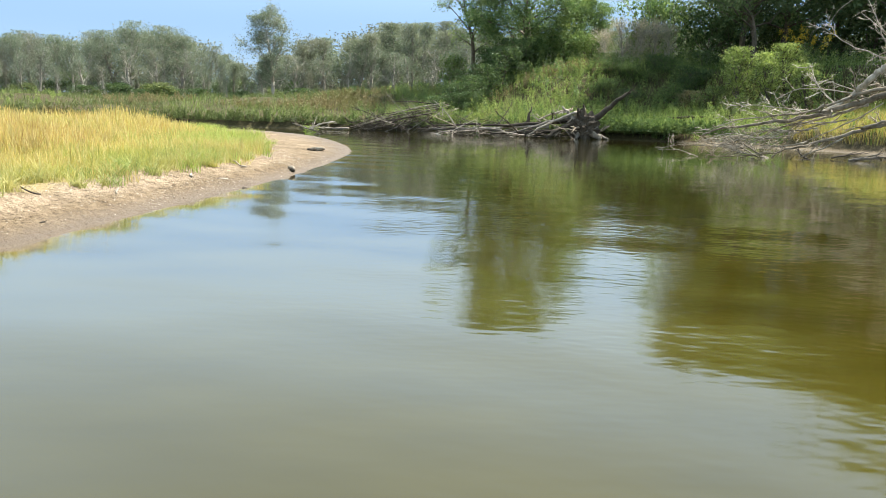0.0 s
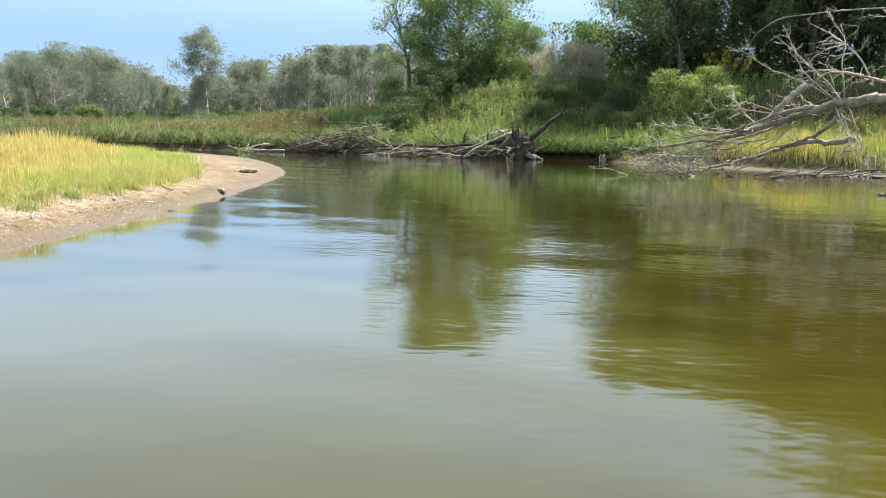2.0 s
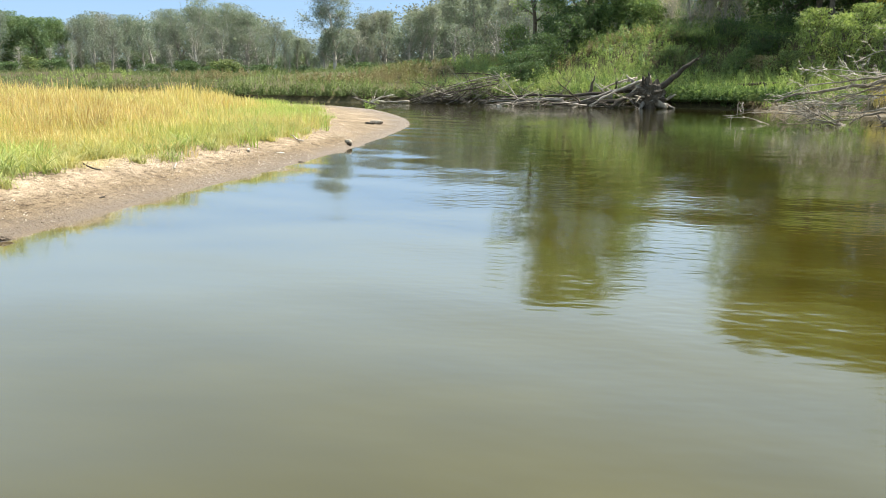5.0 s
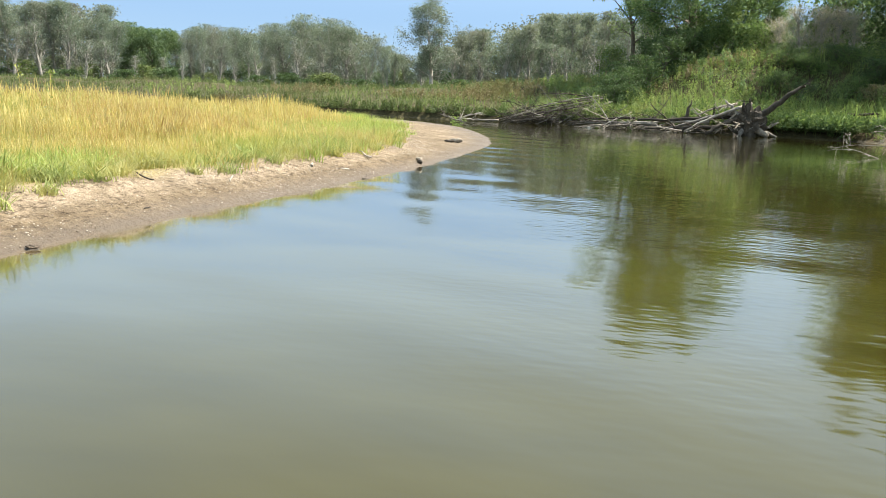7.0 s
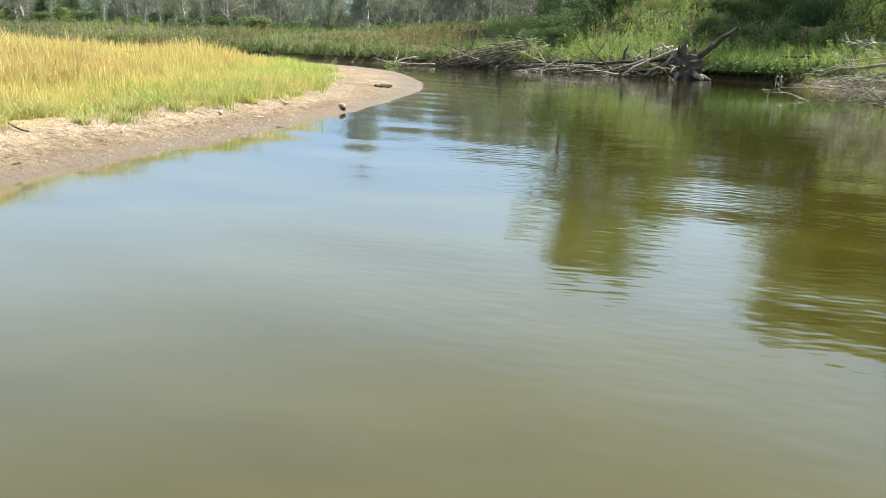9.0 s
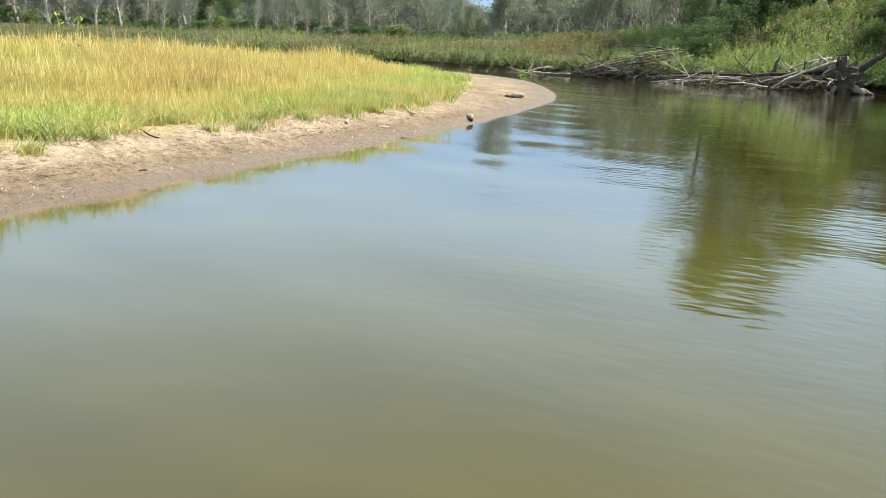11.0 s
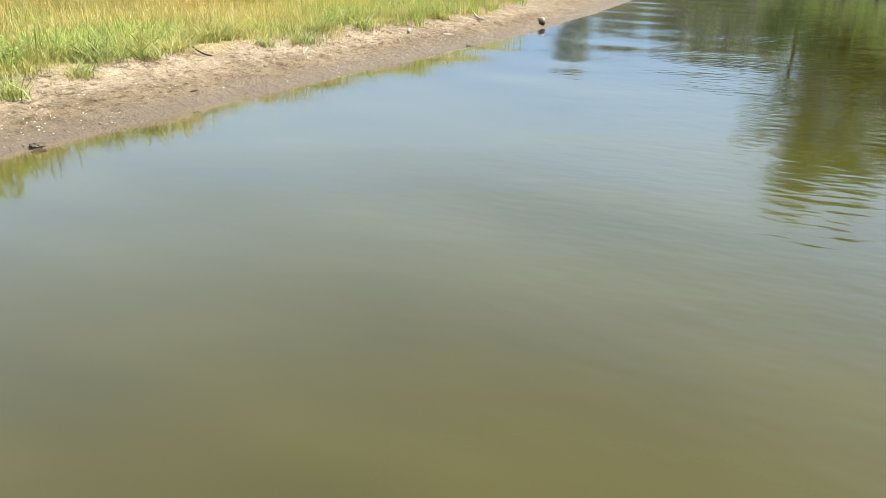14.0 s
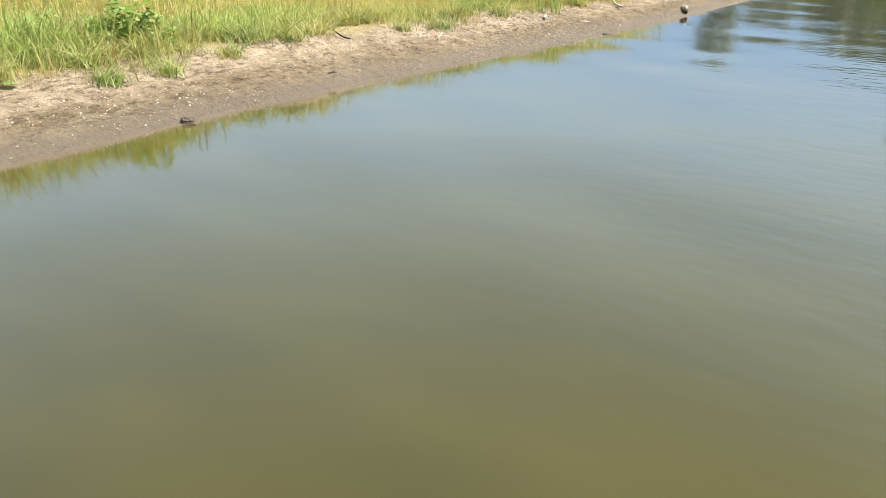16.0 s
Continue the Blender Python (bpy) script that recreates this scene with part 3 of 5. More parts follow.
# the bank's own trees
big = tree_meshes("maple", 91, 9.4, 3.9, 72000, 0.125, BARK, MAPLE, low=0.03, shape=0.40, limbs=46, spread=0.3, gaps=0.12, twigs=9, clump=0.45, far=True)
plant_tree("maple_tree", big, 4.8, 46.0, "broad leafy green maple on the grassy bank", scale=0.95, rz=20)
plant_tree("maple_tree", big, 8.3, 47.5, "smaller sunlit green maple beside the broad one", scale=0.45, rz=140)
thin = tree_meshes("locust", 95, 6.9, 2.3, 4200, 0.12, BARK, LOCUST, low=0.32, shape=0.6, limbs=13, spread=0.6, gaps=0.25, twigs=5, clump=0.7, lean=-0.12)
plant_tree("locust_tree", thin, 1.7, 47.6, "thin half-bare young tree with a forked trunk", rz=0)
grove = [tree_meshes("oak", 101 + k, 10.0, 4.6, 17000, 0.175, BARK, DARKTREE, low=0.26, shape=0.5, limbs=36, spread=0.3, gaps=0.58, twigs=8, clump=0.5, far=True) for k in range(3)]
for k, (az, D, h) in enumerate([(20.5, 45.5, 9.5), (21.5, 41.5, 8), (23.2, 46, 9.5), (30, 47.5, 12), (26, 51, 12), (37.5, 48, 13.5), (32, 50, 13.5), (46, 49, 15), (25, 58, 13.5), (33, 56, 13.5), (35.5, 44, 12.5), (29.5, 45, 11), (40, 42, 12)]):
    x, y = D * math.sin(radians(az)), D * math.cos(radians(az))
    plant_tree("oak_tree", grove[k % 3], x, y, "dark spreading tree shading the river bank", "bank grove", h / 11, 70 * k)

pale_oak = tree_meshes("pale_willow", 111, 10.0, 4.4, 15000, 0.15, BARK, LOCUST, low=0.2, shape=0.5, limbs=36, spread=0.4, gaps=0.5, twigs=8, clump=0.5, far=True)
plant_tree("willow_tree", pale_oak, 56 * math.sin(radians(19.2)), 56 * math.cos(radians(19.2)), "grey-green spreading willow at the edge of the grove", scale=1.05, rz=30)

# ---- grasses ----
def scatter(rng, n, x0, x1, y0, y1):
    x, y = rng.uniform(x0, x1, n), rng.uniform(y0, y1, n)
    d, bar = shore(x, y)
    return x, y, d, bar


def grass_object(name, rng, x, y, hmin, hmax, wide, lean, mat, label, head=None, segs=3, grow=1.0):
    n = len(x)
    V, F, A = blades(rng, on_land(x, y), rng.uniform(hmin, hmax, n) * (0.92 + 0.3 * waves(x, y, 2.1, 35)) * grow, np.full(n, wide) * rng.uniform(0.7, 1.3, n), rng.uniform(0.05, lean, n), head, segs)
    tagged(new(name, mesh_np(name, V, [F], mat, A)), label, "grass", kind="stuff")


def bar_width(y):
    return 0.85 + 1.4 * smooth(11, 18, y) + 1.6 * smooth(18, 30, y)


def bar_growth(x, y, u):
    """How tall the bar's grass stands: low at the sandy edge, full height further in."""
    return (0.34 + 0.66 * smooth(0.7, 3.8, u)) * (1 + 0.22 * waves(x, y, 1.1, 36)) * (1 + 0.3 * smooth(6.5, 4.5, y))


rng = np.random.default_rng(21)
# golden grass of the bar, thicker near the river
for (n, x0, x1, y0, y1, w, segs) in [(90000, -7.5, -3, 2, 13, 0.0045, 2), (52000, -13, -3, 9, 24, 0.008, 2), (24000, -34, -7, 5, 33, 0.018, 2)]:
    x, y, d, bar = scatter(rng, n, x0, x1, y0, y1)
    edge = bar_width(y)
    keep = bar & (d > edge + 0.8 + 0.9 * smooth(10.5, 14, y) * smooth(20, 17, y) + 0.35 * waves(x, y, 1.7, 31)) & (waves(x, y, 0.8, 33) > -0.75) & (rng.uniform(size=n) < np.clip((y - 2.5) / 5, 0.25, 1))
    keep &= d > edge + 0.25 + 1.3 * smooth(7.5, 4, y) * rng.uniform(0.2, 1.0, n)
    keep &= ~((np.hypot(x + 3.75, (y - 6.5) / 1.5) < 0.3))
    grow = bar_growth(x, y, d - edge)
    grass_object("golden_grass", rng, x[keep], y[keep], 0.16, 0.46, w, 0.65, GOLD, "dense ripe golden-yellow grass covering the river bar", None, segs, grow[keep])
    k3 = keep & (d > edge + 1.2) & (waves(x, y, 1.3, 37) + 0.5 * waves(x, y, 4.0, 38) > 0.25) & (rng.uniform(size=n) < 0.32)
    grass_object("russet_grass", rng, x[k3], y[k3], 0.28, 0.56, w * 0.8, 0.6, RUSSET, "patches of taller orange-tan grass going to seed", 1.6, grow=grow[k3])
    k4 = keep & (waves(x, y, 1.5, 39) + 0.6 * waves(x, y, 5.0, 40) > 0.35) & (rng.uniform(size=n) < 0.5)
    grass_object("green_grass", rng, x[k4], y[k4], 0.12, 0.42, w * 1.1, 0.9, FRESH, "green grass growing up through the golden grass", None, 2, grow[k4])
    k2 = keep & (rng.uniform(size=n) < 0.2)
    grass_object("seed_stalks", rng, x[k2], y[k2], 0.30, 0.58, w * 0.7, 0.3, STRAW, "thin straw-coloured seed stalks above the grass", 1.9, grow=0.15 + 0.85 * grow[k2])
# green margin
x, y, d, bar = scatter(rng, 120000, -6.5, -2.6, 1.5, 24)
edge = bar_width(y)
u = d - edge
keep = bar & (u > -0.12 + 0.18 * waves(x, y, 2.6, 41)) & (rng.uniform(size=len(x)) < np.exp(-np.maximum(u - 0.12, 0) / (0.45 + 1.7 * smooth(8, 4, y) + 1.3 * smooth(9.5, 13, y)))) & (waves(x, y, 3.0, 43) + 0.6 * waves(x, y, 9.0, 44) > 0.16 - 0.64 * smooth(6.0, 4.6, y) - 0.5 * smooth(8.5, 13, y))
grass_object("green_grass", rng, x[keep], y[keep], 0.05, 0.19, 0.007, 1.0, FRESH, "short fresh green grass along the sandy edge")
deep = keep & (u > 0.25) & (y < 15) & (u < 1.1) & (rng.uniform(size=len(x)) < 0.25 + 0.35 * smooth(7, 5, y))
grass_object("green_grass", rng, x[deep], y[deep], 0.09, 0.22, 0.008, 0.9, FRESH, "taller fresh green grass behind the sandy edge", grow=1 + 0.5 * smooth(6.5, 4.5, y[deep]))
# lush broad blades at the near end of the bar
x, y, d, bar = scatter(rng, 16000, -6.0, -3.0, 2.4, 6.8)
u = d - bar_width(y)
keep = bar & (u > 0.0 + 0.2 * waves(x, y, 2.6, 41)) & (u < 1.9) & (waves(x, y, 2.2, 45) > -0.2 + 0.6 * smooth(5.2, 6.8, y))
grass_object("lush_grass", rng, x[keep], y[keep], 0.10, 0.30, 0.011, 1.5, LUSH, "lush bright green grass with broad bent blades")
# green fringe of the far end
x, y, d, bar = scatter(rng, 42000, -9.0, -2.8, 8.0, 27)
u = d - bar_width(y)
keep = bar & (u > -0.1 + 0.4 * waves(x, y, 2.0, 46)) & (rng.uniform(size=len(x)) < np.exp(-np.maximum(u - 0.3, 0) / 0.9)) & (waves(x, y, 1.6, 47) + 0.5 * waves(x, y, 5.0, 48) > 0.05 - 0.4 * smooth(11, 16, y))
grass_object("green_grass", rng, x[keep], y[keep], 0.12, 0.34, 0.011, 1.2, LUSH, "green grass fringing the far end of the bar", None, 2)
# high bank
for (n, x0, x1, y0, y1, h0, h1, w) in [(95000, -16, 18, 17, 47, 0.25, 0.75, 0.018)]:
    x, y, d, bar = scatter(rng, n, x0, x1, y0, y1)
    beach = 0.9 * smooth(8, 11, x) * smooth(34, 30, y)
    keep = ~bar & (d > beach + 0.12) & (d < 16) & ((x > -3) | (rng.uniform(size=n) < 0.12))
    grass_object("bank_grass", rng, x[keep], y[keep], h0, h1, w, 0.8, BANKGRASS, "tall mixed green grass on the river bank", None, 2, (1 - 0.5 * smooth(3.8, 5.0, d[keep]) * smooth(-2, 3, x[keep])))
x, y, d, bar = scatter(rng, 45000, -60, 4, 37, 78)
keep = ~bar & (d > 0.5)
grass_object("field_grass", rng, x[keep], y[keep], 0.14, 0.42, 0.028, 0.9, FIELD, "rough green and reddish-brown meadow weeds", None, 2)
x, y, d, bar = scatter(rng, 13000, 10, 38, 0, 60)
keep = ~bar & (d > 0.9)
grass_object("slope_grass", rng, x[keep], y[keep], 0.3, 0.85, 0.04, 0.5, BANKGRASS, "tall green grass on the wooded slope", None, 2)
# ripe yellow patch on the sunny foot of the wooded slope
x, y, d, bar = scatter(rng, 70000, 8, 20, 15, 31)
keep = ~bar & (d > 1.0) & (d < 6.6 + 0.8 * waves(x, y, 0.9, 51)) & (x / y > 0.44 + 0.035 * waves(x, y, 1.1, 52)) & (waves(x, y, 1.9, 53) > -0.45)
grass_object("yellow_grass", rng, x[keep], y[keep], 0.3, 0.7, 0.014, 0.5, GOLD, "ripe yellow grass at the foot of the slope", None, 2)
# small spikelets that fleck the golden grass
x, y, d, bar = scatter(rng, 60000, -9, -3, 3, 16)
keep = bar & (d > bar_width(y) + 0.3) & (rng.uniform(size=len(x)) < 0.85) & (d > bar_width(y) + 0.9 * smooth(7, 4, y))
x, y = x[keep], y[keep]
c = on_land(x, y) + np.stack([0 * x, 0 * x, rng.uniform(0.10, 0.46, len(x)) * bar_growth(x, y, d[keep] - bar_width(y))], 1)
V, F = leaf_cards(rng, c, 0.018, 0.0, True)
tagged(new("spikelets", mesh_np("spikelets", V, [F], GOLD)), "small golden grass spikelets and leaf flecks", "grass", kind="stuff")
# dry thatch between the green blades at the edge
x, y, d, bar = scatter(rng, 26000, -6.0, -2.7, 2, 14)
u = d - bar_width(y)
keep = bar & (u > -0.15 + 0.2 * waves(x, y, 2.6, 41)) & (u < 1.4)
grass_object("dry_thatch", rng, x[keep], y[keep], 0.05, 0.30, 0.006, 1.3, GOLD, "dry yellow thatch among the green edge grass", None, 2)

# ---- weeds and shrubs of the banks ----
def weed_patch(name, rng, x, y, tall, leaf, per, mat, label, lift=-1.0):
    """Leafy weeds: leaves set round many upright stems."""
    n = len(x)
    base = on_land(x, y)
    base[:, 2] = np.maximum(base[:, 2], lift)
    h = tall * rng.uniform(0.5, 1.2, n)
    f = rng.uniform(0.08, 1.0, (n, per))
    c = base[:, None] + np.stack([rng.normal(size=(n, per)) * 0.16 * tall * (1.15 - f), rng.normal(size=(n, per)) * 0.16 * tall * (1.15 - f), f * h[:, None]], -1)
    V, F = leaf_cards(rng, c.reshape(-1, 3), leaf, 0.0, True)
    tagged(new(name, mesh_np(name, V, [F], mat)), label, "weeds", kind="stuff")


rng = np.random.default_rng(61)
x, y, d, bar = scatter(rng, 4000, -14, 20, 16, 50)
keep = ~bar & (d > 0.25) & (d < 13) & (x > -5 + 4 * waves(x, y, 0.6, 79)) & (waves(x, y, 0.5, 62) > -0.2) & ~((x / y > 0.44) & (d < 4.0))
weed_patch("bank_weeds", rng, x[keep], y[keep], 0.7, 0.075, 42, WEED, "leafy green weeds mixed with the bank grass")
for k, (mat, lo, hi, tall, label) in enumerate([(SUNWEED, 0.15, 3, 0.8, "bright yellow-green weeds in the sun"), (DRYWEED, 0.85, 9, 0.7, "reddish-brown dry weeds on the bank"), (MAPLE, 0.3, 3, 1.0, "clumps of dark green leafy weeds"), (SUNWEED, -0.2, 9, 0.5, "low yellow-green weeds near the water")]):
    x, y, d, bar = scatter(rng, 3200, -16, 20, 16, 52)
    keep = ~bar & (d > 0.3) & (x > -4 + 3 * waves(x, y, 0.6, 79)) & (d < (5 if k == 3 else 15)) & (waves(x, y, 0.55, 70 + k) > lo) & ~((x / y > 0.44) & (d < 3.6))
    weed_patch("bank_weeds", rng, x[keep], y[keep], tall, 0.075, 44, mat, label)
# pale weeds added: sunlight on the scarp's left end put into colour
x, y, d, bar = scatter(rng, 500, 3.5, 9, 36, 45)
keep = ~bar & (d > 3.5) & (d < 9) & (x / y < 0.2)
weed_patch("bank_weeds", rng, x[keep], y[keep], 0.42, 0.07, 40, SUNWEED, "yellow-green weeds added to brighten the sunlit end of the scarp")
x, y, d, bar = scatter(rng, 3600, -22, 9, 40, 50)
keep = ~bar & (d > 5.0) & (d < 8.6) & (waves(x, y, 0.45, 78) > -0.15)
weed_patch("scarp_weeds", rng, x[keep], y[keep], 0.6, 0.075, 50, DRYWEED, "reddish-brown dry weeds along the upper scarp")
x, y, d, bar = scatter(rng, 700, -5, 9.5, 31, 42)
keep = ~bar & (d > -0.05) & (d < 0.7)
weed_patch("edge_weeds", rng, x[keep], y[keep], 0.6, 0.085, 60, WEED, "low green weeds overhanging the cut river edge")
x, y, d, bar = scatter(rng, 34000, -26, 9.5, 31, 46)
keep = ~bar & (d > -0.02) & (d < 0.5)
weed_patch("edge_weeds", rng, x[keep], y[keep], 0.34, 0.07, 36, MEADOW, "dark green weeds hanging over the shaded cut edge", 0.27)
x, y, d, bar = scatter(rng, 2600, 6.2, 11.5, 28, 35)
keep = (~bar | (d < 0)) & (d > -0.3) & (d < 0.9) & (x - 0.3 * (33 - y) < 9.6)
weed_patch("edge_weeds", rng, x[keep], y[keep], 0.5, 0.08, 50, WEED, "dark green weeds hanging over the undercut bank", 0.36)
x, y, d, bar = scatter(rng, 3400, -65, 6, 36, 80)
keep = ~bar & (d > 0.5) & (waves(x, y, 0.25, 63) > -0.1)
weed_patch("meadow_weeds", rng, x[keep], y[keep], 0.42, 0.07, 34, FIELD, "tall mixed weeds of the far meadow")
for k, (mat, lo, label) in enumerate([(MEADOW, 0.3, "dark green weed clumps of the far meadow"), (DRYWEED, 0.75, "reddish-brown dry weeds of the far meadow"), (SUNWEED, 0.85, "pale green weeds of the far meadow")]):
    x, y, d, bar = scatter(rng, 4200, -65, 4, 36, 80)
    keep = ~bar & (d > 0.5) & (waves(x, y, 0.3, 90 + k) > lo)
    weed_patch("meadow_weeds", rng, x[keep], y[keep], 0.45, 0.07, 36, mat, label)

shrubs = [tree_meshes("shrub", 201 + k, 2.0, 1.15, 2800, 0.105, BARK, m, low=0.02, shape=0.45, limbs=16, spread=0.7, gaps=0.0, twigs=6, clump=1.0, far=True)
          for k, m in enumerate((WEED, MAPLE, SHADED))]
brush = tree_meshes("brush", 211, 3.0, 1.5, 2600, 0.06, PALEBARK, BEIGE, low=0.02, shape=0.5, limbs=26, spread=1.5, gaps=0.1, twigs=9, clump=0.9, far=True, show=7)
SHRUB_ROW = [(0.2, 48, 0.9), (2.8, 46, 0.9), (5.2, 45.5, 1.1), (6.8, 45, 1.0), (8.2, 44.5, 0.9)]
for k, (x, y, s) in enumerate(SHRUB_ROW):
    plant_tree("shrub", shrubs[k % 2], x, y, "low dense green shrub along the bank's crest", "crest shrubs", s, 50 * k, category="shrub")
scarp = [tree_meshes("scarp_shrub", 221 + k, 1.6, 1.25, 2600, 0.085, BARK, m, low=0.02, shape=0.4, limbs=14, spread=0.5, gaps=0.0, twigs=5, clump=1.1, far=True) for k, m in enumerate((SHADED, WEED, DRYWEED))]
k = 0
while k < 22:
    az, D = radians(rng.uniform(11, 20)), rng.uniform(37.5, 44)
    x, y = D * math.sin(az), D * math.cos(az)
    dd = float(shore([x], [y])[0][0])
    if 4.3 < dd < 8.5:
        k += 1
        kind = 2 if k == 9 else k % 2
        plant_tree("shrub", scarp[kind], x, y, "reddish-brown dry shrub on the shaded scarp" if kind == 2 else "low dense green shrub on the shaded scarp", "scarp shrubs", rng.uniform(0.3, 0.5), rng.uniform(0, 360), 1.5, category="shrub")
# added dark shrubs carry the maple's shadow down the scarp
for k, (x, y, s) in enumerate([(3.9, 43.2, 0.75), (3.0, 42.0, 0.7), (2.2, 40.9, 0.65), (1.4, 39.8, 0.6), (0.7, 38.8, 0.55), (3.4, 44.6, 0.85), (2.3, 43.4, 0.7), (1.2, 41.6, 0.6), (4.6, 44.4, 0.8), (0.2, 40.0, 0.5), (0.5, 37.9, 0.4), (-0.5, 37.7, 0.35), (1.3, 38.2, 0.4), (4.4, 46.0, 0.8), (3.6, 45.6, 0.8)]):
    plant_tree("shrub", shrubs[2], x, y, "dark shrub standing for the maple's shade on the scarp", "scarp shrubs", s * 1.3, 77 * k, category="shrub")
for k in range(30):
    az, D = radians(15 + 1.2 * k + rng.uniform(-0.8, 0.8)), 47.5 - 0.05 * k + rng.uniform(-2.0, 3.0)
    plant_tree("shrub", shrubs[1 + k % 2], D * math.sin(az), D * math.cos(az), "dark green shrub in the shade of the grove", "grove undergrowth", rng.uniform(0.9, 1.7), 40 * k, category="shrub")
sunny = tree_meshes("sunny_shrub", 205, 2.0, 1.15, 3000, 0.085, BARK, SUNWEED, low=0.02, shape=0.45, limbs=22, spread=1.5, gaps=0.3, twigs=6, clump=0.55, far=True)
for k, (az, D, s) in enumerate([(20.5, 37.5, 1.05), (22.5, 36.5, 0.95), (25, 35.5, 0.85), (23.6, 37.5, 0.9)]):
    plant_tree("shrub", sunny, D * math.sin(radians(az)), D * math.cos(radians(az)), "bright green leafy shrub on the sunlit slope", "slope shrubs", s, 33 * k, category="shrub")
for k, (az, D, s) in enumerate([(11.4, 43.4, 0.6), (12.6, 42.8, 0.7), (13.8, 42.4, 0.66), (13.4, 45, 0.75), (10.8, 45.5, 0.62), (14.8, 42.8, 0.66), (15.8, 43, 0.62)]):
    plant_tree("dry_brush", brush, D * math.sin(radians(az)), D * math.cos(radians(az)), "dry beige twiggy brush between the trees", "dry brush", s, 63 * k, category="brush")
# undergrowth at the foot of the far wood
under = [tree_meshes("thicket", 231 + k, 2.0, 1.3, 1200, 0.20, BARK, m, far=True, low=0.02, shape=0.45, limbs=12, spread=0.7, gaps=0.0, twigs=5, clump=1.1) for k, m in enumerate((SHADED, MEADOW, SHADED))]
for k in range(92):
    az, D = radians(-62 + 0.87 * k + rng.uniform(-0.5, 0.5)), rng.uniform(84, 98)
    plant_tree("shrub", under[(k * 7 // 3) % 3], D * math.sin(az), D * math.cos(az), "dull green undergrowth shrub at the foot of the wood", "wood undergrowth", rng.uniform(0.3, 0.8), 40 * k, 1.6, category="shrub")

for k in range(46):
    az, D = radians(-62 + 1.9 * k + rng.uniform(-0.8, 0.8)), rng.uniform(106, 118)
    plant_tree("shrub", under[k % 3], D * math.sin(az), D * math.cos(az), "shaded dark undergrowth shrub deep in the wood", "wood undergrowth", rng.uniform(0.9, 1.4), 40 * k, 1.7, category="shrub")

# yellow-flowered weed on the crest
YELLOW = foliage("yellow_flowers", (0.45, 0.33, 0.03), (0.58, 0.44, 0.05), (0.66, 0.52, 0.09), 0.5, None, 0, 0.35)
gx0, gy0 = 41 * math.sin(radians(24.6)), 41 * math.cos(radians(24.6))
flower = empty("flowering_weed", gx0, gy0, float(land([gx0], [gy0])[0][0]) - 0.03)
tagged(flower, "tall weed with yellow flower heads on the bank's crest", "weed")
rf = np.random.default_rng(333)
for k in range(12):
    a = k * 2.4
    q = crooked(rf, (0.1 * math.cos(a), 0.1 * math.sin(a), 0), (0.35 * math.cos(a), 0.35 * math.sin(a), 1), rf.uniform(1.4, 2.1), 6, 0.07)
    v, f = joined([tube(q, np.linspace(0.012, 0.005, 7), 5)])
    stem = part("stem", mesh_np("stem", v, f, WEED, smooth=True), flower)
    cl = q[rf.integers(1, 5, 60)] + rf.normal(size=(60, 3)) * 0.06
    V, F = leaf_cards(rf, cl, 0.11)
    tagged(part("leaves", mesh_np("leaves", V, [F], WEED), stem), kind="stuff")
    cf = q[rf.integers(5, 7, 70)] + rf.normal(size=(70, 3)) * np.array([0.06, 0.06, 0.09])
    V, F = leaf_cards(rf, cf, 0.07)
    tagged(part("flower_head", mesh_np("flower_head", V, [F], YELLOW), stem), "yellow flower head", kind="stuff")

# ---- drift wood ----
def limb_mesh(name, rng, line, r0, r1, mat, twigs=10, twig_len=0.9, depth=2, sides=8, bias=(0, 0, 0), fork=0.55):
    """A bough along a line of points with crooked twigs that fork again."""
    line = np.array(line, float)
    t = np.linspace(0, len(line) - 1, 4 * (len(line) - 1) + 1)
    p = np.stack([np.interp(t, np.arange(len(line)), line[:, k]) for k in range(3)], 1)
    for _ in range(2):
        p[1:-1] = (p[:-2] + 2 * p[1:-1] + p[2:]) / 4
    p[1:-1] += rng.normal(size=p[1:-1].shape) * min(r0 * 0.3, 0.018)
    rad = np.linspace(r0, r1, len(p))
    out = [tube(p, rad, sides, 0.12, rng)]

    def grow(b, w, L, r, left):
        q = crooked(rng, b, w, L, 5, 0.17, 0.01)
        out.append(tube(q, np.linspace(r, r * 0.3, 6), 5 if r > 0.012 else 3))
        if left:
            for _ in range(int(rng.integers(2, 5))):
                i = int(rng.integers(1, 5))
                v = (q[i + 1] - q[i]) / np.linalg.norm(q[i + 1] - q[i]) * 1.3 + rng.normal(size=3) * 0.5 + np.array(bias) * 0.5
                grow(q[i], v, L * rng.uniform(0.35, 0.65), r * 0.6, left - 1)

    for _ in range(twigs):
        i = int(rng.integers(max(1, len(p) // 6), len(p) - 1))
        w = p[i + 1] - p[i]
        w = w / np.linalg.norm(w) * fork + rng.normal(size=3) * 0.6 + np.array(bias)
        grow(p[i], w, twig_len * rng.uniform(0.5, 1.2), max(rad[i] * 0.42, 0.0095), depth - 1)
    v, f = joined(out)
    return mesh_np(name, v, f, mat, smooth=True)


rng = np.random.default_rng(71)
tree = empty("fallen_tree", 18.3, 13.6)
tagged(tree, "large bleached dead tree fallen into the water, bare branches", "fallen tree")
inv = tree.matrix_world.inverted()


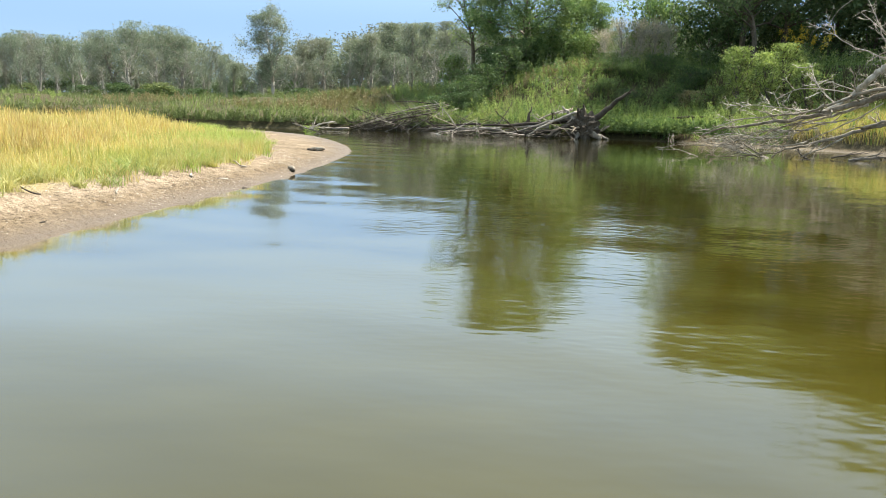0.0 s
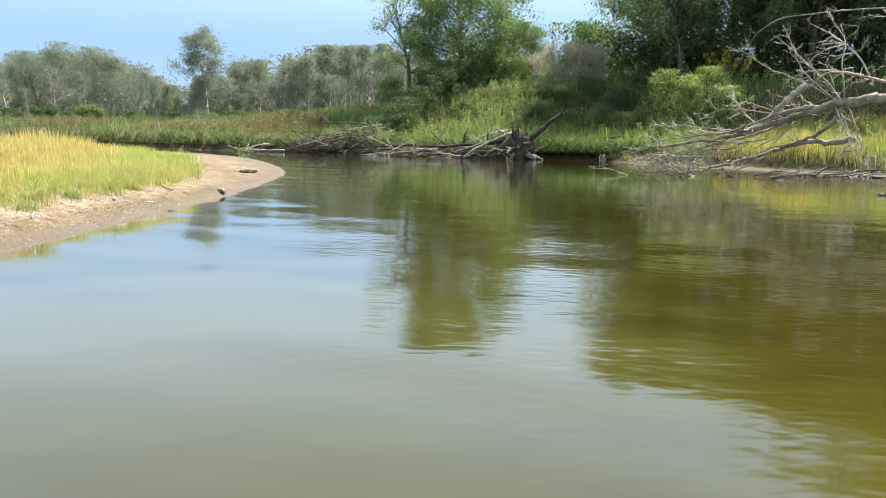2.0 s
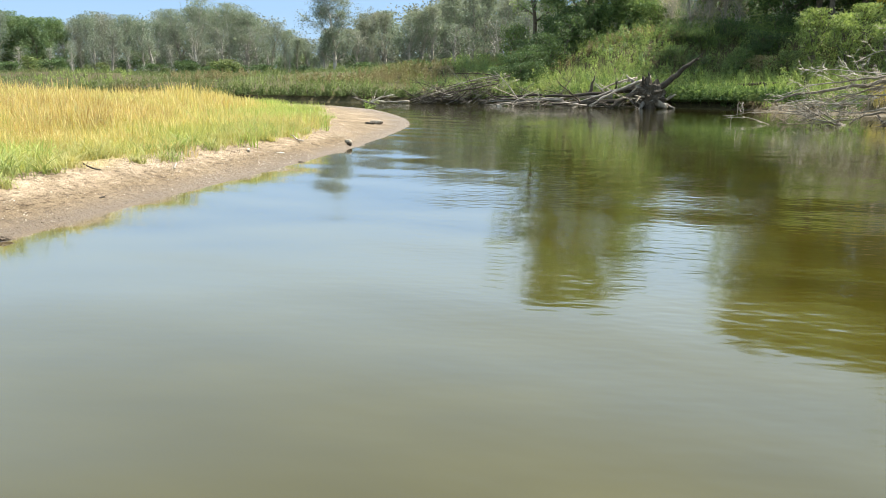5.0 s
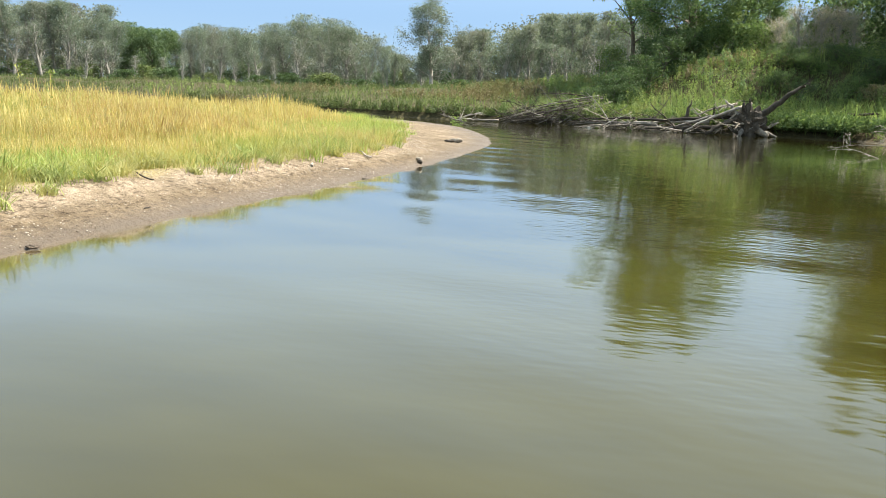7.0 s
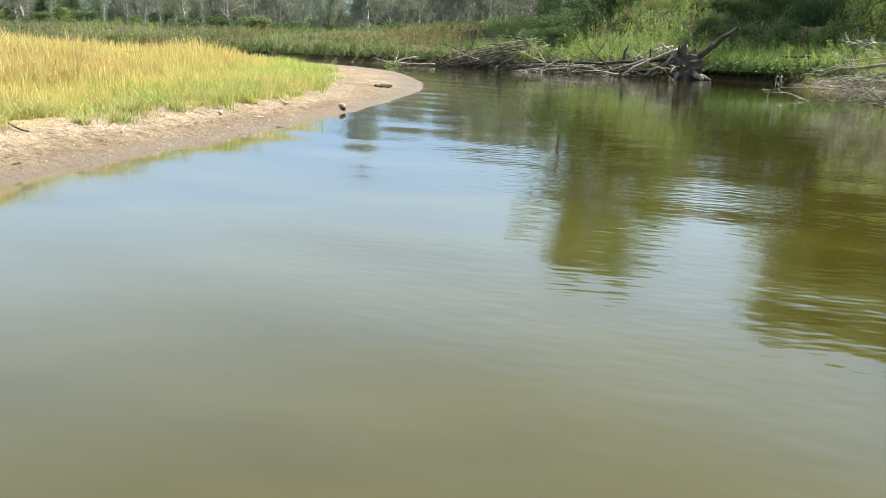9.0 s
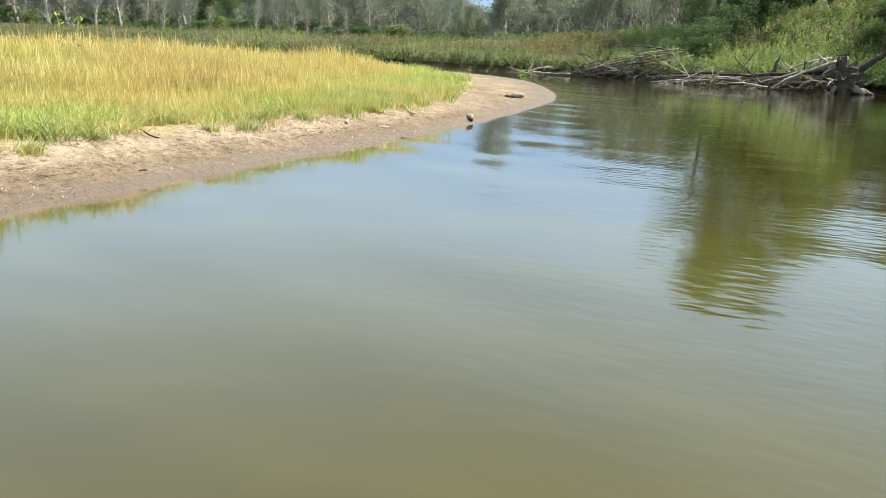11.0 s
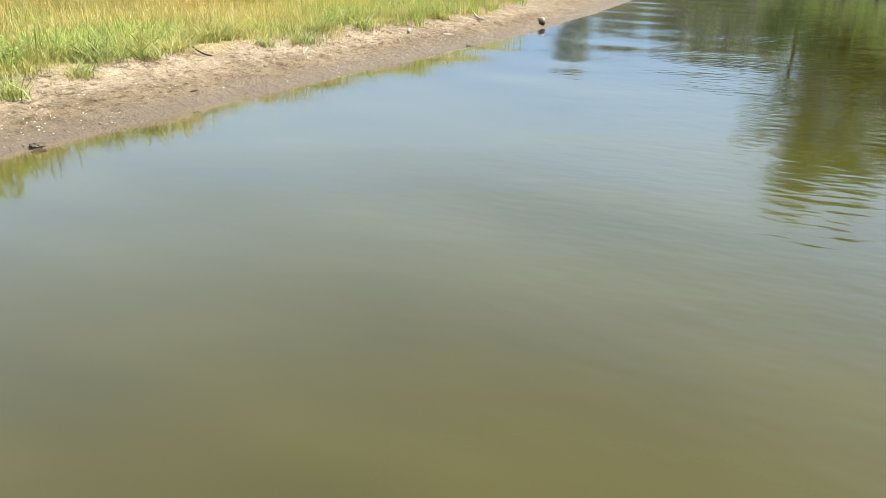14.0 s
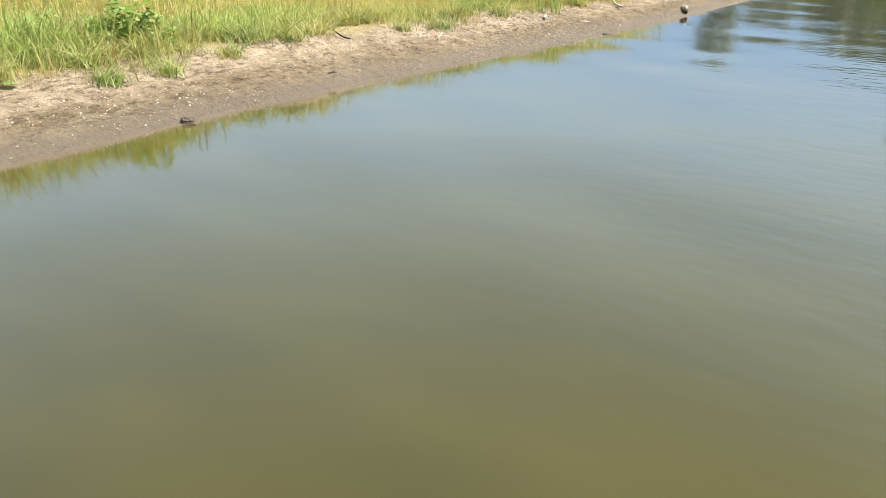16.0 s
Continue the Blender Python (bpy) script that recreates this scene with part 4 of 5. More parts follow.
def tree_part(name, line, r0, r1, label="", **kw):
    ob = new(name, limb_mesh(name, rng, [tuple(inv @ Vector(p)) for p in line], r0 * 0.72, r1 * 0.72, kw.pop("mat", DRYBARK), **kw))
    ob.parent = tree
    tagged(ob, label)


tree_part("trunk", [(18.3, 13.6, 1.0), (16.4, 14.8, 2.0), (14.2, 16.1, 2.25), (12.8, 16.9, 2.16), (11.9, 17.36, 2.08), (11.2, 17.72, 1.96)], 0.22, 0.14, "thick grey barkless trunk", twigs=3, sides=10)

def bough(line, r0, r1, twigs, twig_len, mat, off):
    """A branch along the tree's lean: (distance from the fork, height) pairs, set off sideways."""
    pts = [(12.2 - 0.885 * s - 0.465 * off * min(1, i), 17.2 + 0.465 * s - 0.885 * off * min(1, i), max(h, -0.05)) for i, (s, h) in enumerate(line)]
    tree_part("branch", pts, r0 * (1.39 if r0 > 0.04 else 0.92), r1 * 1.1, twigs=int(twigs * (1.5 if line[-1][1] < 2.4 else 0.9)), twig_len=twig_len, depth=3, sides=8 if r0 > 0.04 else 5, bias=(-0.3, 0.05, 0.05), mat=mat)


bough([(0.53, 2.11), (1.11, 1.95), (1.43, 1.96), (1.89, 1.75), (2.49, 1.52), (3.1, 1.32), (3.61, 1.12), (4.27, 0.98), (5.08, 0.85), (5.93, 0.71), (6.19, 0.53)], 0.12, 0.018, 10, 0.5, DRYBARK, 0)
bough([(1.9, 1.86), (2.5, 1.72), (2.99, 1.54), (3.43, 1.33), (3.88, 1.18), (4.54, 1.11), (4.96, 1.26)], 0.05, 0.013, 6, 0.5, DRYBARK, 0.15)
bough([(2.48, 1.42), (3.1, 1.18), (3.6, 1.01), (4.39, 0.82), (4.79, 0.55)], 0.045, 0.013, 6, 0.5, DRYBARK, -0.15)
bough([(3.36, 1.26), (3.88, 1.2), (4.54, 1.08), (5.23, 1.02), (5.79, 0.82), (6.14, 0.56)], 0.035, 0.012, 8, 0.5, DEADWOOD, 0.1)
bough([(2.18, 1.46), (2.71, 1.05), (3.2, 0.8), (3.71, 0.52)], 0.03, 0.014, 3, 0.4, DRYBARK, 0.2)
bough([(0.93, 1.08), (1.48, 0.99), (1.85, 1.03), (2.33, 0.92), (2.75, 0.74), (3.19, 0.57), (3.7, 0.42), (4.36, 0.22), (4.49, 0.04)], 0.075, 0.022, 8, 0.5, DRYBARK, -0.1)
bough([(1.31, 1.81), (1.45, 1.42), (1.85, 1.15), (2.15, 1.03), (2.57, 0.83)], 0.06, 0.04, 1, 0.4, DRYBARK, 0)
bough([(2.93, 0.6), (3.37, 0.34), (3.82, 0.1)], 0.035, 0.015, 3, 0.4, DEADWOOD, -0.2)
bough([(3.71, 0.49), (4.23, 0.34), (4.78, 0.36), (5.21, 0.5), (5.28, 0.6)], 0.025, 0.01, 6, 0.4, DEADWOOD, 0.1)
bough([(4.36, 0.19), (5.05, 0.09), (5.76, 0.01), (6.12, 0.07)], 0.025, 0.01, 6, 0.4, DRYBARK, -0.1)
bough([(4.5, 0.22), (5.05, 0.1), (5.55, 0.35), (5.78, 0.59)], 0.022, 0.01, 6, 0.4, DEADWOOD, 0.15)
bough([(5.41, 0.26), (6.21, 0.29), (6.95, 0.28), (7.41, 0.1)], 0.016, 0.008, 4, 0.35, DEADWOOD, -0.1)
bough([(6.27, 0.0), (6.87, 0.17), (7.38, 0.12)], 0.013, 0.007, 3, 0.3, DEADWOOD, -0.3)
bough([(2.75, 1.67), (3.39, 1.75), (3.91, 1.79), (4.17, 1.71), (4.43, 1.54)], 0.022, 0.009, 5, 0.4, DEADWOOD, 0.1)
bough([(3.18, 1.43), (3.51, 1.71), (3.73, 2.06), (3.77, 2.37)], 0.022, 0.008, 5, 0.4, DEADWOOD, 0.2)
bough([(2.62, 1.68), (3.14, 1.87), (3.46, 1.99), (3.65, 1.92), (3.79, 2.06)], 0.02, 0.008, 5, 0.4, DEADWOOD, -0.1)
bough([(3.49, 1.22), (4.15, 1.28), (5.11, 1.37), (5.53, 1.33)], 0.02, 0.008, 5, 0.4, DEADWOOD, 0.2)
bough([(4.27, 1.14), (4.55, 1.3), (4.77, 1.48), (4.89, 1.66)], 0.016, 0.007, 3, 0.3, DEADWOOD, 0)
bough([(1.38, 1.97), (1.5, 2.04), (1.93, 2.32), (2.37, 2.54), (2.94, 2.75), (3.33, 2.98), (3.41, 3.29)], 0.035, 0.011, 9, 0.6, DEADWOOD, 0)
bough([(1.44, 2.01), (1.81, 2.29), (2.19, 2.63), (2.4, 3.04), (2.54, 3.38), (2.75, 3.78)], 0.03, 0.01, 8, 0.6, DEADWOOD, 0.25)
bough([(1.32, 2.01), (1.58, 2.41), (1.96, 2.75), (2.47, 3.24), (2.86, 3.55)], 0.032, 0.01, 8, 0.6, DEADWOOD, -0.2)
bough([(1.94, 2.42), (1.72, 2.65), (1.25, 2.66), (0.55, 2.46)], 0.03, 0.045, 4, 0.5, DRYBARK, 0.1)
bough([(1.24, 1.98), (1.33, 2.53), (1.4, 2.9), (1.33, 3.31), (1.5, 3.77)], 0.028, 0.01, 8, 0.6, DEADWOOD, 0.2)
bough([(-1.3, 2.15), (-0.4, 2.36), (0.55, 2.46), (1.02, 2.63), (1.59, 2.73), (2.08, 2.72), (2.55, 2.47)], 0.05, 0.012, 8, 0.6, DRYBARK, -0.25)
bough([(0.66, 2.38), (0.98, 2.97), (1.48, 3.45), (2.15, 3.81)], 0.035, 0.01, 9, 0.7, DEADWOOD, 0.1)
bough([(1.6, 1.86), (1.9, 1.89), (2.2, 1.83), (2.46, 1.99)], 0.025, 0.009, 4, 0.4, DEADWOOD, -0.2)
bough([(1.93, 2.29), (2.18, 2.43), (2.46, 2.1), (2.64, 1.94)], 0.018, 0.008, 3, 0.4, DEADWOOD, 0)
bough([(1.43, 1.95), (1.22, 1.61), (1.05, 1.21), (0.71, 0.26)], 0.035, 0.01, 7, 0.4, DEADWOOD, -0.2)
bough([(1.47, 1.93), (1.13, 1.24), (0.91, 0.64)], 0.028, 0.009, 6, 0.4, DEADWOOD, 0.15)
bough([(1.2, 1.93), (0.86, 1.21), (0.64, 0.56), (0.47, 0.09)], 0.03, 0.01, 7, 0.5, DEADWOOD, -0.1)
bough([(2.84, 1.6), (2.55, 1.98), (2.3, 2.2), (2.11, 2.36)], 0.075, 0.085, 0, 0.3, DEADWOOD, 0.3)
for k in range(9):
    s0, h0 = 2.9 + 0.2 * k, 1.05 - 0.07 * k
    bough([(s0, h0), (s0 + 0.6, h0 - 0.12 + 0.1 * (k % 3)), (s0 + 1.3, h0 * 0.55 + 0.12 * (k % 4)), (s0 + 1.9 + 0.15 * (k % 2), 0.05 + 0.28 * (k % 3))], 0.026, 0.010, 6, 0.45, DEADWOOD if k % 2 else DRYBARK, 0.12 * (k % 5) - 0.25)
bough([(-0.6, 3.9), (0.65, 4.15), (2.15, 4.04), (2.9, 3.95), (3.36, 3.6), (3.5, 3.3)], 0.028, 0.009, 5, 0.6, DEADWOOD, 0.1)
bough([(0.3, 2.5), (0.5, 3.1), (0.3, 3.7), (0.65, 4.15)], 0.03, 0.016, 4, 0.6, DEADWOOD, -0.1)
for k in range(9):
    a = k * 0.7
    tree_part("root", [(18.3, 13.6, 1.0), (18.6 + 0.3 * math.cos(a), 13.3 + 0.5 * math.sin(a), 1.0 + 0.5 * math.sin(a)), (18.7 + 0.5 * math.cos(a), 13.2 + 0.9 * math.sin(a), 0.95 + 0.75 * math.sin(a))], 0.12, 0.03, twigs=3, twig_len=0.4, depth=1)


def drift_log(x0, y0, z0, x1, y1, z1, r0, r1, mat, label, twigs=0, bend=0.0, group="drift logs", name="drift_log"):
    """One loose log between two ends."""
    mid = ((x0 + x1) / 2, (y0 + y1) / 2, (z0 + z1) / 2 + bend)
    line = [(p[0] - x0, p[1] - y0, p[2] - z0) for p in ((x0, y0, z0), mid, (x1, y1, z1))]
    me = limb_mesh(name, rng, line, r0, r1, mat, twigs=twigs, twig_len=0.4, depth=2)
    ob = new(name, me)
    ob.matrix_world = pose(x0, y0, z0)
    return tagged(ob, label, "log", group)


# upturned root plate with its broken trunk
root = empty("root_stump", 5.9, 33.0)
tagged(root, "bleached upturned tree stump with spread roots at the water's edge", "tree stump")


def root_part(name, line, r0, r1, mat=GREYWOOD, label="", **kw):
    ob = new(name, limb_mesh(name, rng, [(a - 5.9, b - 33.0, c) for a, b, c in line], r0, r1, mat, **kw))
    ob.parent = root
    tagged(ob, label)


root_part("trunk", [(5.75, 32.9, 0.3), (6.2, 32.85, 0.72), (6.8, 32.8, 1.25), (7.35, 32.75, 1.78), (7.75, 32.7, 2.0)], 0.19, 0.045, DARKWOOD, "dark broken trunk leaning upward", twigs=1)
bm = bmesh.new()
bmesh.ops.create_icosphere(bm, subdivisions=4, radius=1.0)
for v in bm.verts:
    k = 1 + 0.55 * noise.noise(v.co * 2.3) + 0.35 * noise.noise(v.co * 6.0)
    v.co = Vector((v.co.x * 0.55 * k, v.co.y * 0.3 * k, 0.5 + v.co.z * 0.6 * k))
me = bpy.data.meshes.new("root_plate")
bm.to_mesh(me)
me.materials.append(DARKWOOD)
rp = part("root_plate", me, root, "dark earthy root plate")
rp.location = (-0.05, -0.3, 0)
root_part("root", [(5.8, 32.8, 0.5), (6.1, 32.6, 0.3), (6.55, 32.4, 0.04)], 0.2, 0.09, DRYBARK, "pale flared root at the water", twigs=1)
root_part("root", [(5.7, 32.85, 0.3), (5.6, 32.6, 0.75), (5.55, 32.5, 1.3)], 0.15, 0.05, DARKWOOD, twigs=1)
root_part("root", [(5.7, 32.85, 0.5), (5.3, 32.8, 0.95), (4.9, 32.8, 1.35)], 0.13, 0.04, twigs=1)
root_part("root", [(5.7, 32.8, 0.4), (5.6, 32.5, 0.2), (5.45, 32.3, -0.02)], 0.14, 0.06, twigs=1)
root_part("root", [(5.75, 32.85, 0.55), (5.9, 32.7, 1.0), (5.75, 32.6, 1.45)], 0.10, 0.03, DARKWOOD, twigs=1)
root_part("root", [(5.7, 32.9, 0.6), (5.2, 32.7, 0.6), (4.6, 32.5, 0.3), (4.2, 32.3, 0.0)], 0.13, 0.05, DARKWOOD, twigs=1)
root_part("root", [(5.8, 32.9, 0.3), (6.3, 32.8, 0.25), (6.9, 32.6, 0.02)], 0.13, 0.04, twigs=1)
GREY, DARK = "bleached grey driftwood log lying in the jam", "dark wet driftwood log lying in the jam"
for (a, b, r, m) in [((5.6, 32.8, 1.15), (3.4, 32.5, 0.08), 0.10, DEADWOOD), ((5.3, 32.9, 0.9), (2.7, 32.8, 0.15), 0.12, GREYWOOD), ((5.5, 33.0, 0.75), (1.6, 33.4, 0.45), 0.14, DARKWOOD),
                     ((5.4, 33.1, 1.25), (3.9, 33.2, 0.75), 0.09, DRYBARK), ((4.8, 32.7, 0.35), (1.9, 32.9, 0.12), 0.11, DARKWOOD), ((5.9, 32.9, 1.3), (4.6, 32.6, 0.05), 0.08, DRYBARK),
                     ((4.4, 33.0, 0.5), (0.9, 33.9, 0.3), 0.10, DEADWOOD), ((2.4, 33.4, 0.25), (-0.6, 35.1, 0.2), 0.10, GREYWOOD), ((1.5, 33.7, 0.5), (-0.9, 35.4, 0.35), 0.08, DARKWOOD),
                     ((-0.5, 36.3, 0.95), (-3.9, 36.1, 0.2), 0.045, DARKWOOD), ((-1.2, 36.2, 0.8), (-4.9, 36.3, 0.08), 0.045, DARKWOOD),
                     ((-4.6, 36.2, 0.1), (-6.6, 36.4, 0.12), 0.06, DEADWOOD)]:
    drift_log(*a, *b, r * 0.7, r * 0.3, m, DARK if m is DARKWOOD else GREY, twigs=3, bend=rng.uniform(-0.05, 0.12))
drift_log(3.45, 33.9, 0.35, 3.72, 33.8, 1.32, 0.13, 0.02, DARKWOOD, "pointed dark broken snag standing in the jam", bend=-0.1, name="snag")
drift_log(9.8, 34.2, 1.0, 13.2, 32.6, 1.2, 0.06, 0.03, DARKWOOD, "dark fallen log half hidden in the bank grass", twigs=3)


def brush_pile(name, cx, cy, lx, ly, top, count, mats, label, slant, girth=0.8):
    """A heap of crossing sticks, each its own piece."""
    pile = empty(name, cx, cy)
    tagged(pile, label, "driftwood")
    kinds = []
    for k in range(10):
        q = crooked(rng, (0, 0, 0), (1, 0, 0), 1.0, 6, 0.13)
        v, f = joined([tube(q, np.linspace(0.03, 0.010, 7), 5, 0.1, rng)] + [tube(crooked(rng, q[i], q[i + 1] - q[i] + rng.normal(size=3) * 0.12, 0.35, 3, 0.2), np.linspace(0.016, 0.006, 4), 4) for i in (2, 4)])
        kinds.append([mesh_np("stick", v, f, m, smooth=True) for m in mats])
    for k in range(count):
        u, w = rng.uniform(-1, 1), rng.uniform(-1, 1)
        z = rng.uniform(0.0, 1.0) * top * (1 - abs(u) ** 1.5 * 0.75) * (0.5 + 0.5 * (w + 1) / 2)
        s = new("stick", kinds[k % 10][int(rng.integers(len(mats)))])
        s.parent = pile
        L = rng.uniform(0.7, 2.1)
        s.matrix_basis = pose(u * lx, w * ly, z, 0, rng.normal() * 16 - slant, rng.choice([0, 180]) + rng.normal() * 38) @ Matrix.Diagonal((L, L * girth, L * girth, 1))


crown = empty("dead_tree", 0.4, 37.0)
tagged(crown, "dark dead tree crown fallen down the bank into the water", "fallen tree")
for k in range(26):
    u = k / 25
    ex, ez = -5.4 + 5.0 * u + rng.normal() * 0.2, max(0.0, rng.normal() * 0.12)
    sx, sz = -0.2 + 0.9 * u, 1.2 - 0.3 * u + rng.normal() * 0.14
    line = [(sx - 0.4, 0.5, sz), ((sx + ex) / 2 - 0.4, -0.4, (sz + ez) / 2 + 0.22), (ex - 0.4, 35.75 + 0.5 * (1 - u) - 37.0, ez)]
    part("branch", limb_mesh("branch", rng, line, 0.028, 0.011, DARKWOOD if k % 3 else GREYWOOD, twigs=7, twig_len=0.7, depth=2, sides=5, bias=(-0.3, -0.1, -0.1)), crown)
part("branch", limb_mesh("branch", rng, [(-0.6, 0.6, 1.3), (-2.0, 0.6, 1.45), (-3.2, 0.6, 1.4)], 0.035, 0.012, DARKWOOD, twigs=7, twig_len=0.6, depth=2, sides=5), crown)
brush_pile("driftwood_pile", -2.0, 36.3, 2.2, 0.5, 0.8, 90, (DARKWOOD, DARKWOOD, GREYWOOD), "dense heap of dark grey dead branches against the bank", 14, 0.42)
brush_pile("driftwood_pile", 1.5, 33.9, 2.0, 0.5, 0.5, 60, (DRYBARK, GREYWOOD, DARKWOOD, DARKWOOD, DEADWOOD), "tangle of bleached sticks along the water's edge", 0, 0.5)
brush_pile("driftwood_pile", 4.6, 32.8, 1.5, 0.5, 0.8, 34, (DRYBARK, GREYWOOD, DARKWOOD, DARKWOOD), "bleached broken branches piled against the stump", 0, 0.55)
brush_pile("driftwood_pile", 9.6, 20.2, 1.9, 0.4, 0.06, 12, (GREYWOOD, DARKWOOD, DRYBARK), "loose dead sticks under the fallen tree", 0, 0.5)
brush_pile("driftwood_pile", 13.6, 21.9, 1.0, 0.5, 0.2, 30, (DARKWOOD, GREYWOOD), "small dark sticks washed up on the beach", 0, 0.45)
drift_log(11.4, 23.5, 1.2, 12.4, 23.0, 2.0, 0.10, 0.07, DEADWOOD, "pale broken trunk piece leaning on the bank", name="broken_trunk")

# ---- small things on the bar and in the water ----
def lz(x, y):
    return float(land([x], [y])[0][0])


def small_wood(name, x, y, length, radius, rz, label, mat=DEADWOOD, lift=0.0, tilt=0.0, category="stick", twigs=1):
    rng = np.random.default_rng(int(abs(x) * 1000 + y * 37))
    q = crooked(rng, (-length / 2, 0, 0), (1, 0, 0), length, 6, 0.10)
    r = radius * np.array([0.75, 1.0, 1.05, 0.95, 0.9, 0.75, 0.4])
    p = [tube(q, r, 8, 0.2, rng)]
    for k in range(twigs):
        p.append(tube(crooked(rng, q[2 + k], (0.6, rng.uniform(-0.8, 0.8), 0.4), length * 0.25, 3, 0.2), np.linspace(radius * 0.5, radius * 0.15, 4), 5))
    v, f = joined(p)
    ob = new(name, mesh_np(name, v, f, mat, smooth=True))
    ob.matrix_world = pose(x, y, lz(x, y) + radius * 0.6 + lift, 0, tilt, rz)
    return tagged(ob, label, category)


# dark piece at the near end stands for the log's shaded side
small_wood("drift_log", -2.25, 11.25, 0.11, 0.036, -50, "dark end piece for the shaded front of the log stub", DARKWOOD, 0.0, category="log", twigs=0)
small_wood("drift_log", -2.30, 11.35, 0.22, 0.026, -58, "pale split log stub lying at the water's edge", DRYBARK, 0.012, 3, category="log", twigs=1)
small_wood("driftwood", -2.74, 16.4, 0.32, 0.05, -25, "weathered grey driftwood chunk on the flat sand", DRYBARK, 0.0, category="log", twigs=0)
small_wood("driftwood", -2.86, 16.32, 0.22, 0.035, -5, "dark weathered driftwood chunk on the flat sand", DARKWOOD, category="log", twigs=0)
small_wood("stick", -2.37, 9.03, 0.10, 0.018, 10, "small dark wet stick in the shallow edge", DARKWOOD, 0.012)
small_wood("stick", -2.95, 8.76, 0.19, 0.014, 125, "pale dry stick lying on the sand")
small_wood("stick", -2.68, 9.19, 0.12, 0.012, 40, "short pale stick lying on the sand")
small_wood("stick", -2.80, 10.3, 0.34, 0.011, 140, "thin pale stick lying on the sand")
small_wood("stick", -3.05, 10.9, 0.25, 0.012, 135, "thin pale stick at the grass edge")
small_wood("stick", -3.40, 6.20, 0.17, 0.007, 170, "dark twig lying at the grass edge", DARKWOOD)
small_wood("stick", -3.05, 7.0, 0.16, 0.007, 120, "thin twig lying on the sand")
small_wood("stick", -2.98, 5.6, 0.12, 0.007, 80, "thin twig lying on the sand", DARKWOOD)
small_wood("driftwood", -5.3, 29.2, 1.1, 0.07, 170, "grey driftwood branch on the tip of the bar", DEADWOOD, category="log", twigs=3)
small_wood("driftwood", -4.9, 29.0, 0.7, 0.05, 20, "dark driftwood branch on the tip of the bar", DARKWOOD, category="log", twigs=3)
for k, (x, y, length, rz, mat) in enumerate([(9.75, 13.6, 0.62, 30, DARKWOOD), (9.88, 13.52, 0.5, 75, DRYBARK), (9.98, 13.66, 0.55, -10, DARKWOOD), (9.62, 13.72, 0.4, 130, GREYWOOD), (10.1, 13.55, 0.45, 50, DRYBARK)]):
    small_wood("floating_branch", x, y, length, 0.032, rz, "waterlogged broken branch poking out of the water", mat, -lz(x, y) + 0.005 + 0.02 * (k % 3), -6 + 5 * (k % 3), category="branch", twigs=2)

drift_log(-5.25, 29.25, 0.16, -4.2, 28.95, 0.5, 0.045, 0.015, DEADWOOD, "pale forked branch stranded on the tip of the bar", twigs=7, bend=0.12, name="driftwood")
drift_log(-5.0, 29.1, 0.15, -5.9, 29.3, 0.4, 0.04, 0.015, GREYWOOD, "grey forked branch stranded on the tip of the bar", twigs=6, name="driftwood")
# dark clod at the edge
bm = bmesh.new()
bmesh.ops.create_icosphere(bm, subdivisions=3, radius=0.03)
for v in bm.verts:
    k = 1 + 0.6 * noise.noise(v.co * 28) + 0.4 * noise.noise(v.co * 70)
    v.co = Vector((v.co.x * 1.3 * k, v.co.y * 0.8 * k, v.co.z * 0.4 * k))
me = bpy.data.meshes.new("mud_clod")
bm.to_mesh(me)
me.materials.append(MUD)
ob = new("mud_clod", me)
ob.matrix_world = pose(-2.88, 4.26, 0.018, 0, 0, 30)
tagged(ob, "dark wet clod of mud at the water's edge", "clod")

# pebbles and shell bits
PEBBLE, n_, l_, b_ = material("pale_pebbles", 0.7, 0.3)
l_.new(ramp(n_, l_, n_.new("ShaderNodeNewGeometry").outputs["Random Per Island"], [(0.0, (0.13, 0.10, 0.075)), (0.35, (0.25, 0.19, 0.135)), (0.65, (0.45, 0.385, 0.30)), (1.0, (0.72, 0.65, 0.54))]), b_.inputs["Base Color"])
r2 = np.random.default_rng(81)
x, y, d, bar = scatter(r2, 60000, -4.2, -1.9, 2.2, 15)
keep = bar & (d > 0.03) & (d < bar_width(y) * 1.05) & (r2.uniform(size=len(x)) < 0.15 + 0.55 * (waves(x, y, 2.2, 83) > 0.05))
x, y = x[keep], y[keep]
octa = np.array([(1, 0, 0), (0, 1, 0), (-1, 0, 0), (0, -1, 0), (0, 0, 1), (0, 0, -1)], float)
size = 0.0026 * np.exp(np.clip(r2.normal(size=len(x)), -2, 1.6) * 0.55)
c = on_land(x, y, -0.002)
V = c[:, None] + octa[None] * (size[:, None, None] * r2.uniform(0.6, 1.5, (len(x), 6, 1))) * np.array([1.2, 1.0, 0.7])
F = np.array([(0, 1, 4), (1, 2, 4), (2, 3, 4), (3, 0, 4), (1, 0, 5), (2, 1, 5), (3, 2, 5), (0, 3, 5)])
tagged(new("pebbles", mesh_np("pebbles", V, [((np.arange(len(x)) * 6)[:, None, None] + F).reshape(-1, 3)], PEBBLE)), "scattered pale pebbles and shell bits on the sand", "pebbles", kind="stuff")

